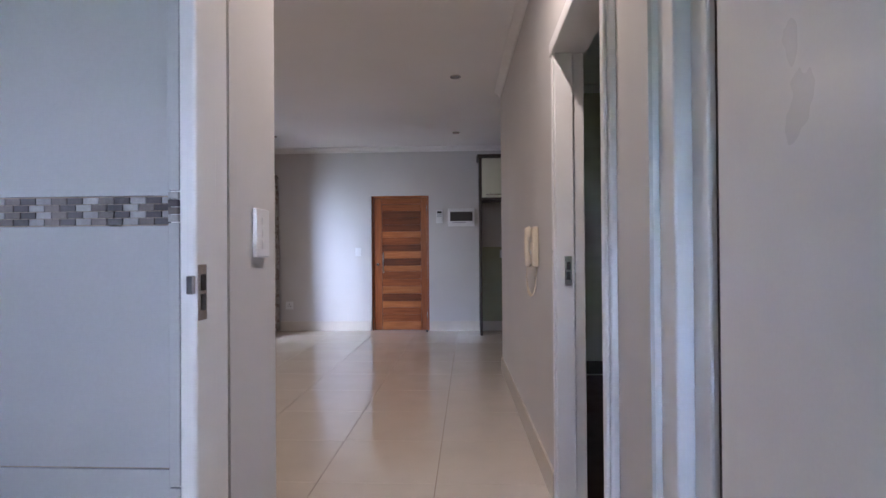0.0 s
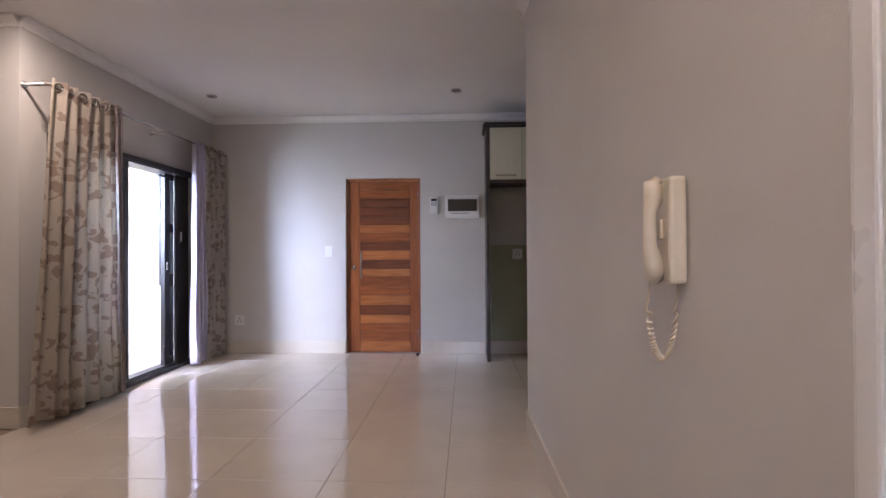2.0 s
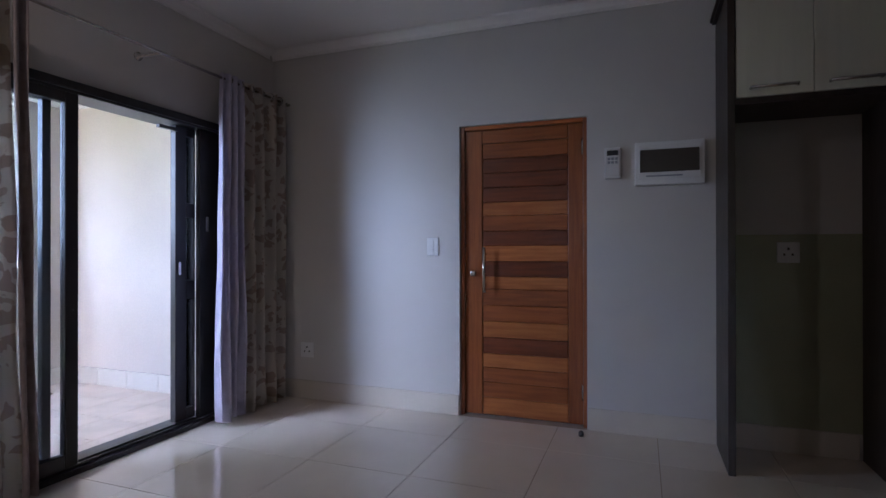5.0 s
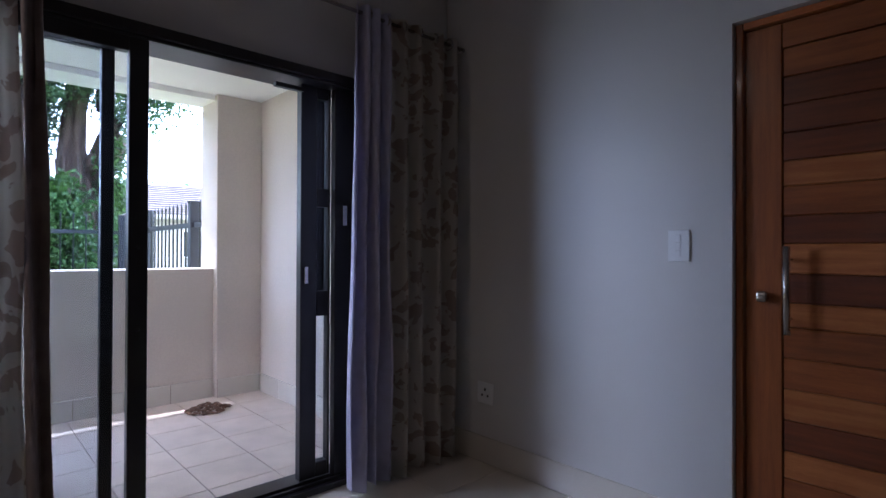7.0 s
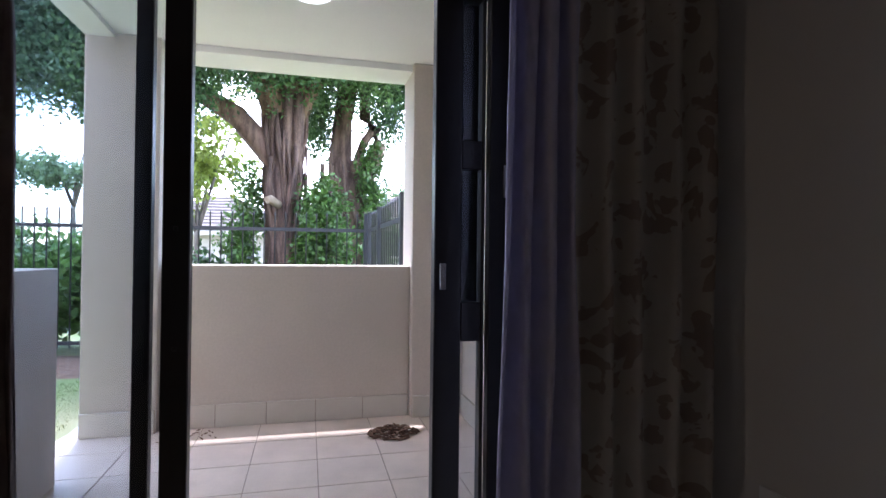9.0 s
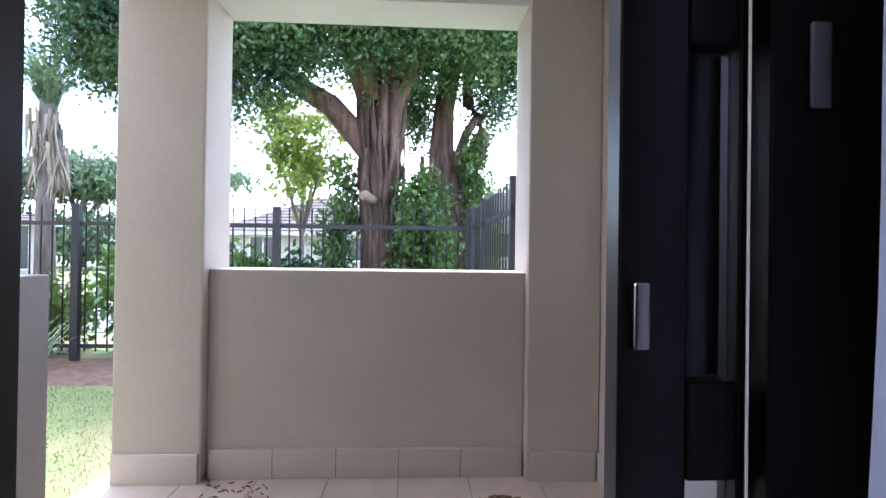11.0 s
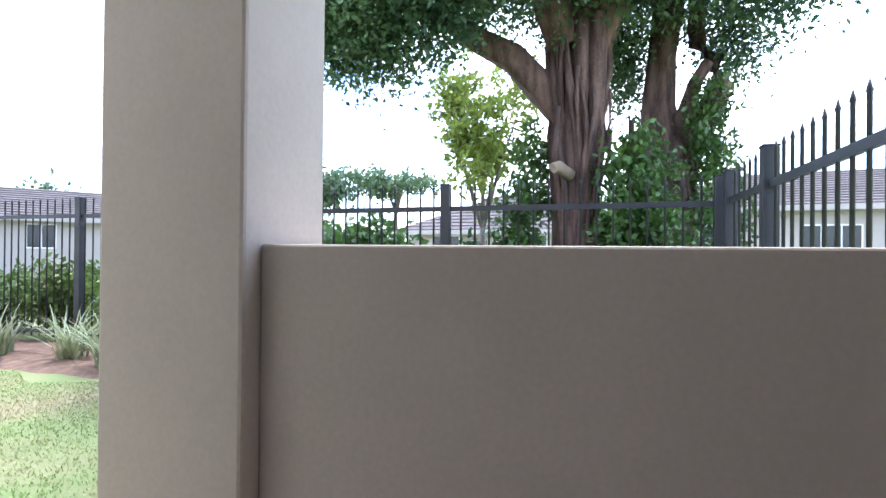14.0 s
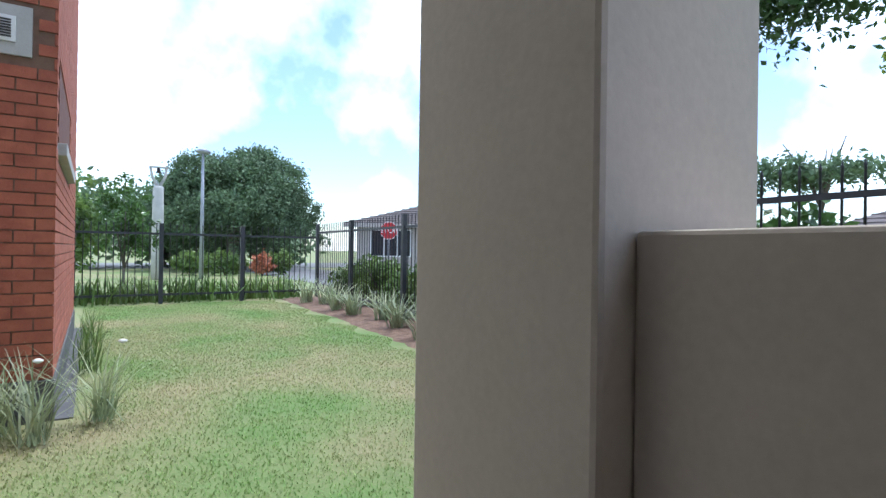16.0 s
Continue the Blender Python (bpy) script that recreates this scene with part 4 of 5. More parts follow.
fen = thing("street_fence", "charcoal steel fence with pointed pickets along the street", "fence", "garden fences")
ys = [7.3, 5.15, 2.92, 0.68, -1.65, -4.1, BACK_Y]
fence_run(fen, (fence_x(7.3), 7.3), (fence_x(BACK_Y), BACK_Y), 0.0, 1.58, [(7.3 - y) / (7.3 - BACK_Y) for y in ys])
fen2 = thing("side_fence", "charcoal steel fence beside the patio with square posts", "fence", "garden fences")
fence_run(fen2, (-8.10, 7.33), (-5.30, 7.33), 0.0, 1.585, [0.0, 0.325, 0.85])
fen3 = thing("back_fence", "charcoal steel fence at the end of the lawn", "fence", "garden fences")
fx = fence_x(BACK_Y)
fence_run(fen3, (fx + 0.05, BACK_Y), (-2.0, BACK_Y), -0.02, 1.46, [0.245, 0.478, 0.71, 0.94])


# neighbouring brick wing
BX, BY = -4.22, 1.62
wing = structure("wall_brick_wing", boxes((BX + 0.012, -3.62, -3.2, BY - 0.012, 0.06, 4.6)), MORTAR, "red face brick corner of the building", "wall")
structure("plinth_brick_wing", boxes((BX - 0.012, -3.60, -3.2, BY + 0.012, GROUND - 0.2, 0.06), bevel=0.006), PLINTH, "dark grey plastered plinth under the brick wall", "plinth")
structure("plinth_paving", boxes((BX - 0.12, BX - 0.014, -3.2, BY + 0.02, GROUND - 0.2, GROUND + 0.01)), PLINTH, "grey concrete strip along the brick wall", "paving")
structure("wall_outer_side", boxes((-3.675, -3.657, BY + 0.02, 5.245, GROUND - 0.1, 4.6)), RENDERED, "beige plastered outer wall of the living room", "wall")
WIN = (-0.75, 1.27, 1.72, 2.30)   # window in the long face: y0, y1, z0, z1
win = thing("brick_window", "deep set window with pale sill in the brick wall", "window")
part("sill", boxes((BX - 0.05, BX + 0.08, WIN[0] - 0.05, WIN[1] + 0.05, WIN[2] - 0.09, WIN[2]), bevel=0.006), CONCRETE, win)
# flush panel, no glass or depth: the recess's shade is its colour
part("pane", boxes((BX + 0.004, BX + 0.010, WIN[0], WIN[1], WIN[2], WIN[3])), SHADED_REVEAL, win)
vent = thing("wall_vent", "white louvred air vent on a plaster patch", "vent")
part("backing", boxes((-4.08, -3.63, BY - 0.012, BY + 0.012, 2.22, 2.55), bevel=0.004), CONCRETE, vent)
part("frame", boxes((-3.995, -3.66, BY + 0.012, BY + 0.03, 2.30, 2.47), bevel=0.004), PLASTIC, vent)
for k in range(7):
    part("slat", boxes((-3.97, -3.69, BY + 0.0305, BY + 0.036, 2.325 + k * 0.018, 2.336 + k * 0.018)), HOLE, vent)
tri_mesh = {}


def brick_mesh(l, d):
    key = (round(l, 3), d)
    if key not in tri_mesh:
        bm = boxes((0, l, 0, 0.02, 0, 0.074), bevel=0.003, segments=1) if d == "x" else boxes((0, 0.02, 0, l, 0, 0.074), bevel=0.003, segments=1)
        me = bpy.data.meshes.new("brick")
        bm.to_mesh(me), bm.free()
        me.materials.append(BRICK)
        tri_mesh[key] = me
    return tri_mesh[key]


rest, brick_count = bmesh.new(), 0
for course in range(54):
    z = 0.066 + course * 0.084
    shift = 0.115 * (course % 2)
    y = BY - shift if shift else BY
    if shift:
        spans = [(BY - 0.105, BY)]
    else:
        spans = []
    while y > -3.0:
        spans.append((y - 0.220, y))
        y -= 0.230
    for y0, y1 in spans:
        if y1 > WIN[0] - 0.02 and y0 < WIN[1] + 0.02 and z + 0.07 > WIN[2] - 0.09 and z < WIN[3]:
            continue
        if y0 > -1.2 and z < 3.2 and brick_count < 300:
            brick_count += 1
            ob = new("brick", brick_mesh(y1 - y0, "y"))
            ob.parent, ob.location = wing, (BX, y0, z)
        else:
            box(rest, BX, BX + 0.02, y0, y1, z, z + 0.074)
    x = BX + (0.0 if shift else 0.0)
    first = True
    while x < -3.66:
        l = 0.105 if (first and not shift) else 0.220
        first = False
        if not (x + l > -4.085 and z + 0.074 > 2.215 and z < 2.555):
            box(rest, x + 0.0005, min(x + l, -3.63), BY - 0.02, BY + 0.0005, z, z + 0.074)
        x += l + 0.010
o = part("brick_course", rest, BRICK, wing)
tagged(o, kind="stuff")


# plants
def strap_plant(x, y, size, material, label, count=46, lean=0.8, width=0.022, seed=1):
    t = thing("strap_leaf_plant", label, "plant", "strap-leaved plants")
    rg = np.random.default_rng(seed)
    roots = np.stack([x + rg.normal(0, 0.05, count), y + rg.normal(0, 0.05, count), np.full(count, GROUND + 0.02)], 1)
    blades("leaf_clump", roots, size, width, material, t, lean, seed)
    return t


rg = random.Random(21)
for k, y in enumerate((2.6, 1.75, 0.95, 0.15, -0.8, -1.7, -2.5, -3.4, -4.4, -5.3)):
    strap_plant(fence_x(y) + 0.40 + rg.uniform(-0.08, 0.2), y + rg.uniform(-0.2, 0.2), 0.62, BLADE_LEAF, "grey-green strap-leaved plant in the flower bed", 60, 0.85, 0.026, k)
for k, (x, y) in enumerate(((-4.50, 1.85), (-4.15, 2.15), (-3.95, 1.9))):
    p = strap_plant(x, y, 0.58, BLADE_LEAF, "tall grassy plant with white flowers against the brick wall", 55, 0.9, 0.012, 40 + k)
    part("flower_head", lathe([(0.004, 0), (0.028, 0.012), (0.03, 0.02), (0.012, 0.03)], (x - 0.12 + 0.1 * k, y - 0.05, 0.30 - 0.04 * k), 8), WHITE_FLOWER, p)
for k, y in enumerate((0.2, -0.6, -1.4, -2.2)):
    strap_plant(-4.42, y, 0.4, HEDGE_LEAF, "low green grassy plant beside the brick wall", 30, 0.6, 0.012, 60 + k)


def shrub(x, y, rx, ry, h, leaf, label, seed, clumps=110, per=26, size=0.06, base=GROUND):
    t = thing("shrub", label, "shrub", "garden shrubs")
    rg = random.Random(seed)
    bm = bmesh.new()
    for k in range(6):
        a = rg.uniform(0, 6.28)
        tube(bm, [(x, y, base), (x + 0.3 * rx * math.cos(a), y + 0.3 * ry * math.sin(a), base + h * 0.4), (x + 0.6 * rx * math.cos(a), y + 0.6 * ry * math.sin(a), base + h * 0.75)], [0.018, 0.013, 0.005], 5)
    part("stems", bm, GREY_BARK, t)
    lobes = [(x + rg.uniform(-0.4, 0.4) * rx, y + rg.uniform(-0.4, 0.4) * ry, base + h * rg.uniform(0.4, 0.62), rx * 0.66, ry * 0.66, h * 0.38) for _ in range(4)]
    cards("foliage", foliage(lobes, clumps, per, 0.07 * max(1, h), seed, 0.3), size, leaf, t)
    return t


rg = random.Random(3)
for k, y in enumerate((-5.2, -3.9, -2.7, -1.5, -0.3, 0.9, 2.1)):
    shrub(fence_x(y) - 0.75, y, 0.75, 0.8, 1.0 + 0.12 * math.sin(k * 2.1), HEDGE_LEAF, "yellow-green hedge shrub behind the street fence", 100 + k)
for k, y in enumerate((3.3, 3.9, 4.5, 5.1)):
    shrub(-9.3 - 0.2 * (k % 2), y, 0.7, 0.6, 1.65 - 0.1 * k, FIG_LEAF if k == 3 else IVY_LEAF, "dense dark green shrub behind the fence", 120 + k, 150, 26, 0.075)
for k, x in enumerate((-8.4, -7.7, -7.0, -6.3, -5.6, -4.9, -4.2)):
    t = thing("lily_plant", "bright green strap-leaved plants behind the back fence", "plant", "lilies behind the fence")
    rr = np.random.default_rng(k)
    blades("leaf_clump", np.stack([x + rr.normal(0, 0.28, 130), BACK_Y - 0.7 + rr.normal(0, 0.3, 130), np.full(130, GROUND)], 1), 0.62, 0.04, HEDGE_LEAF, t, 0.7, 70 + k)


def tree(name, label, x, y, trunk_path, radii, lobes, clumps, per, spread, size, leaf, bark, seed, limbs=(), shell=0.5, category="tree"):
    t = thing(name, label, category)
    part("trunk", tubes(trunk_path, radii, 12, 0.25), bark, t)
    for path, rad in limbs:
        part("limb", tubes(path, rad, 8, 0.2), bark, t)
    cards("crown", foliage(lobes, clumps, per, spread, seed, shell), size, leaf, t)
    return t


# the old fig outside the fence: braided aerial roots, ivy, heavy crown
fig = thing("fig_tree", "huge old fig tree with braided aerial roots and ivy", "tree")
T1, T2 = Vector((-9.45, 6.22, GROUND)), Vector((-10.5, 7.12, GROUND))
part("trunk", tubes([T1 + Vector(p) for p in ((0, 0, 0), (0, 0.0, 0.8), (0, -0.02, 1.6), (0, -0.05, 2.4), (0, 0.03, 3.2), (0, 0.0, 4.4), (0.1, -0.1, 6.0))], [0.36, 0.22, 0.18, 0.20, 0.19, 0.15, 0.10], 22, 0.6), BARK, fig)
part("second_trunk", tubes([T2 + Vector(p) for p in ((0, 0.12, 0), (0, 0.10, 0.8), (0, 0.06, 1.6), (0, 0.02, 2.4), (0, -0.05, 2.9), (0, -0.02, 3.5), (0, 0.08, 4.2), (0.1, 0.25, 5.4))], [0.40, 0.30, 0.26, 0.24, 0.17, 0.13, 0.12, 0.08], 20, 0.6), BARK, fig)
rg = random.Random(8)
for base, lean, n, rr, top in ((T1, 0.0, 44, 0.20, 3.6), (T2 + Vector((0, 0.08, 0)), -0.08, 30, 0.23, 2.9)):
    for k in range(n):
        a = 2 * math.pi * k / n + rg.uniform(-0.15, 0.15)
        tw, h = rg.uniform(-0.9, 0.9), rg.uniform(0.65, 1.0) * top
        pts, rad = [], []
        for i in range(10):
            u = i / 9
            aa = a + tw * u + 0.25 * math.sin(5 * u + k)
            r = rr * (1.55 - 0.75 * math.sin(math.pi * min(1, u * 1.15)) ** 0.6) + 0.05 * math.sin(7 * u + 2 * k) * (1 - u)
            pts.append(base + Vector((r * math.cos(aa), r * math.sin(aa) + lean * u, h * u)))
            rad.append(rg.uniform(0.014, 0.048) * (1.3 - 0.6 * u))
        part("aerial_root", tubes(pts, rad, 7, 0.3), BARK, fig)
for path, rad in (
        ([(0, -0.02, 2.45), (0.05, -0.32, 2.85), (0.1, -0.65, 3.2), (0.15, -0.98, 3.38), (0.3, -1.75, 3.95), (0.4, -2.5, 4.12), (0.4, -3.8, 4.35)], [0.16, 0.16, 0.15, 0.13, 0.10, 0.08, 0.05]),
        ([(-0.1, -0.05, 3.2), (-0.1, -0.2, 4.0), (-0.1, -0.25, 5.2)], [0.2, 0.17, 0.12]),
        ([(0, 0.05, 3.2), (-0.3, 0.5, 4.2), (-0.5, 1.0, 5.4)], [0.2, 0.15, 0.08]),
        ([(0.1, -0.1, 3.3), (0.5, -0.5, 4.3), (0.9, -1.1, 5.4)], [0.18, 0.13, 0.06]),
        ([(-1.0, 1.12, 2.3), (-1.0, 1.28, 2.62), (-1.0, 1.43, 2.90), (-1.0, 1.49, 3.12), (-1.0, 1.42, 3.35), (-1.0, 1.26, 3.58), (-1.0, 1.24, 3.8), (-1.0, 1.3, 4.7)], [0.17, 0.17, 0.15, 0.13, 0.12, 0.10, 0.08, 0.05]),
        ([(-0.95, 1.02, 2.5), (-0.95, 1.14, 2.85), (-0.95, 1.22, 3.12), (-0.95, 1.36, 3.34)], [0.11, 0.09, 0.07, 0.07])):
    part("limb", tubes([T1 + Vector(p) for p in path], rad, 12, 0.4), BARK, fig)
for yy, zz in ((0.02, 3.75), (0.17, 3.7)):
    part("cut_stub", tubes([T1 + Vector((0.10, yy, 2.1)), T1 + Vector((0.22, yy + 0.02, 2.9)), T1 + Vector((0.26, yy + 0.02, zz - 0.2))], [0.05, 0.08, 0.07], 10, 0.3), BARK, fig)
part("cut_stub", tubes([T1 + Vector((0.30, -0.05, 1.95)), T1 + Vector((0.44, -0.16, 2.02)), T1 + Vector((0.47, -0.20, 2.0))], [0.06, 0.055, 0.05], 10, 0.2), CUT_WOOD, fig, "pale sawn branch stub")
crown = [(-9.6, 6.2, 5.6, 2.4, 2.3, 2.3), (-8.7, 4.6, 4.7, 1.3, 1.3, 1.35), (-9.0, 3.3, 4.5, 1.3, 1.3, 1.25), (-9.6, 7.7, 4.9, 1.5, 1.2, 1.45), (-8.3, 6.2, 4.3, 0.8, 1.2, 0.9), (-8.6, 5.4, 3.9, 0.7, 0.8, 0.55),
         (-9.7, 8.5, 5.6, 1.5, 1.5, 1.5), (-8.4, 4.9, 3.55, 0.6, 0.6, 0.45), (-10.6, 7.0, 4.6, 1.4, 1.6, 1.0), (-8.0, 8.6, 5.2, 1.0, 1.0, 0.9), (-9.2, 2.4, 5.0, 1.2, 1.0, 1.1), (-9.5, 4.4, 6.4, 2.2, 2.2, 1.8), (-8.8, 6.3, 4.0, 0.7, 1.0, 0.65), (-8.7, 5.0, 3.95, 0.7, 0.9, 0.75), (-8.7, 4.0, 3.75, 0.8, 0.9, 0.8), (-8.8, 3.0, 3.75, 0.8, 0.9, 0.8), (-9.2, 7.5, 3.95, 0.8, 0.8, 0.7), (-9.8, 8.3, 4.3, 0.9, 0.7, 0.8), (-8.5, 9.3, 4.9, 0.9, 0.8, 0.45), (-9.9, 6.6, 4.0, 1.2, 1.6, 0.7), (-11.0, 5.2, 5.2, 1.4, 1.6, 1.2), (-8.4, 5.2, 3.4, 0.5, 0.8, 0.4), (-8.5, 4.2, 3.2, 0.6, 0.8, 0.45), (-8.3, 6.4, 3.65, 0.5, 0.9, 0.45), (-8.7, 3.2, 3.3, 0.6, 0.7, 0.5), (-9.6, 8.0, 3.75, 0.6, 0.6, 0.6), (-8.5, 7.2, 3.9, 0.5, 0.7, 0.5), (-10.8, 6.4, 3.6, 0.6, 0.5, 0.5),
         (-8.5, 5.0, 3.05, 0.45, 0.45, 0.4), (-8.6, 4.5, 2.95, 0.4, 0.4, 0.35), (-8.6, 4.0, 3.0, 0.4, 0.5, 0.35), (-10.7, 7.85, 3.5, 0.5, 0.35, 0.6), (-10.8, 6.7, 3.2, 0.4, 0.25, 0.6), (-9.9, 8.7, 4.2, 0.5, 0.5, 0.5)]
cards("crown", foliage(crown, 9000, 30, 0.15, 31, 0.1), 0.041, FIG_LEAF, fig)
strands = []
rr = np.random.default_rng(9)
for k in range(46):
    y0 = rr.uniform(2.6, 8.6)
    x0 = rr.uniform(-9.3, -8.2)
    z0 = 3.55 + 0.25 * abs(y0 - 6.2) * 0.5 + rr.uniform(0, 0.25)
    ln = rr.uniform(0.2, 0.75)
    n = int(90 * ln)
    strands.append(np.stack([x0 + rr.normal(0, 0.05, n), y0 + rr.normal(0, 0.06, n), z0 - rr.random(n) * ln], 1))
cards("hanging_twig", np.concatenate(strands), 0.045, FIG_LEAF, fig)
ivy = [(-9.15, 6.62, 0.7, 0.35, 0.30, 1.0), (-9.15, 6.70, 1.55, 0.30, 0.27, 0.75), (-9.25, 5.62, 0.7, 0.3, 0.25, 0.9), (-9.5, 5.72, 1.7, 0.25, 0.2, 0.7), (-10.1, 7.62, 1.2, 0.3, 0.3, 1.3), (-10.15, 7.55, 2.3, 0.25, 0.2, 0.6), (-9.0, 7.35, 0.3, 0.5, 0.6, 0.65), (-9.3, 6.95, 1.0, 0.35, 0.3, 1.0)]
cards("ivy", foliage(ivy, 800, 24, 0.06, 12, 0.4), 0.048, IVY_LEAF, fig)


def far_tree(label, x, y, h, r, leaf, seed, clumps=300, per=30, size=0.2, flat=0.6, low=0.35, bark=GREY_BARK):
    rg = random.Random(seed)
    lobes = [(x + rg.uniform(-0.6, 0.6) * r, y + rg.uniform(-0.6, 0.6) * r, GROUND + h * (low + (1 - low) * rg.uniform(0.3, 0.72)), r * 0.55, r * 0.55, h * (1 - low) * 0.32 * flat / 0.6) for _ in range(9)]
    limbs = []
    for k in range(5):
        a = rg.uniform(0, 6.28)
        limbs.append(([(x, y, GROUND + h * low * 0.8), (x + 0.35 * r * math.cos(a), y + 0.35 * r * math.sin(a), GROUND + h * (low + 0.2)), (x + 0.7 * r * math.cos(a), y + 0.7 * r * math.sin(a), GROUND + h * (low + 0.42))], [0.035 * r, 0.025 * r, 0.008 * r]))
    return tree("tree", label, x, y, [(x, y, GROUND), (x + 0.02 * r, y, GROUND + h * low * 0.6), (x, y, GROUND + h * 0.7)], [0.06 * r, 0.05 * r, 0.015 * r], lobes, clumps, per, 0.09 * r, size, leaf, bark, seed, limbs, 0.35)


far_tree("slender tree with bright lime-green leaves beyond the fig", -15.2, 4.0, 5.0, 1.25, LIME_LEAF, 51, 150, 26, 0.10, 0.9, 0.42)
far_tree("flat-topped tree far across the street", -43, -9.0, 7.6, 3.3, HAZED_LEAF, 52, 110, 24, 0.24, 0.26, 0.68)
far_tree("broad flat-topped tree far down the street", -40, -16, 7.6, 5.0, HAZED_LEAF, 53, 260, 30, 0.28, 0.4, 0.5)
rg = random.Random(17)
big = []
for k in range(46):
    a, e = rg.uniform(0, 2 * math.pi), math.asin(rg.uniform(-0.25, 0.98))
    q = rg.uniform(0.8, 1.0)
    w = rg.uniform(0.75, 1.25)
    big.append((-10.8 + 3.5 * q * math.cos(a) * math.cos(e), -23.5 + 2.8 * q * math.sin(a) * math.cos(e), 2.5 + 3.5 * q * math.sin(e), w, w, w * 0.8))
big.append((-10.8, -23.5, 2.8, 2.9, 2.3, 2.6))
tree("tree", "large round dark green tree across the road", -10.8, -23.5, [(-10.8, -23.5, GROUND), (-10.7, -23.5, 1.5), (-10.8, -23.5, 5)], [0.5, 0.4, 0.15], big, 3200, 30, 0.16, 0.10, HAZED_LEAF, GREY_BARK, 61, (), 0.7)
far_tree("young leafy garden tree behind the back fence", -5.05, -8.3, 2.75, 0.62, IVY_LEAF, 71, 130, 24, 0.06, 0.9, 0.3)
far_tree("young leafy garden tree behind the back fence", -3.9, -9.0, 2.5, 0.8, HEDGE_LEAF, 72, 140, 24, 0.08, 0.9, 0.3)
for k, (x, y, h, r) in enumerate(((-14, -30, 3.5, 4), (-30, -27, 4.5, 5), (-8, -30, 4, 4), (-36, -12, 3.0, 3), (-36, -3, 2.6, 3), (-38, -20, 3.4, 4), (-2, -28, 4.5, 4), (-45, 8, 5, 5), (-42, 16, 5.5, 5))):
    far_tree("dim green tree in the distance", x, y, h, r, HAZED_LEAF, 80 + k, 200, 26, 0.26, 0.9, 0.15)
palm = thing("palm_tree", "palm tree with a skirt of dead hanging fronds", "palm")
PX, PY = -13.9, -1.0
part("trunk", tubes([(PX, PY, GROUND), (PX + 0.05, PY, 2.0), (PX, PY, 4.2)], [0.22, 0.17, 0.16], 12, 0.2), GREY_BARK, palm)
rr = np.random.default_rng(77)
blades("dead_fronds", np.stack([PX + rr.normal(0, 0.14, 240), PY + rr.normal(0, 0.14, 240), rr.uniform(2.7, 4.0, 240)], 1), -0.95, 0.07, DEAD_LEAF, palm, -0.28, 5, 0.0)
blades("green_fronds", np.stack([PX + rr.normal(0, 0.08, 170), PY + rr.normal(0, 0.08, 170), rr.uniform(4.0, 4.4, 170)], 1), 1.35, 0.06, HAZED_LEAF, palm, 1.0, 6, 1.0)
palm2 = thing("palm_tree", "small palm in the distance", "palm")
part("trunk", tubes([(-27, -15.5, GROUND), (-27, -15.5, 3.4)], [0.2, 0.15], 10, 0.2), GREY_BARK, palm2)
blades("green_fronds", np.stack([np.full(90, -27.0), np.full(90, -15.5), np.full(90, 3.4)], 1), 1.5, 0.10, HAZED_LEAF, palm2, 1.0, 7, 1.0)
shrub(-10.6, -17.5, 0.55, 0.5, 1.0, FLOWER, "shrub with orange-red flowers across the road", 140, 60, 16, 0.10)
for k, (x, y) in enumerate(((-9.2, -18.2), (-11.6, -18.0), (-8.0, -18.6))):
    shrub(x, y, 0.9, 0.6, 1.15, HEDGE_LEAF, "green shrub across the road", 150 + k, 90, 22, 0.09)


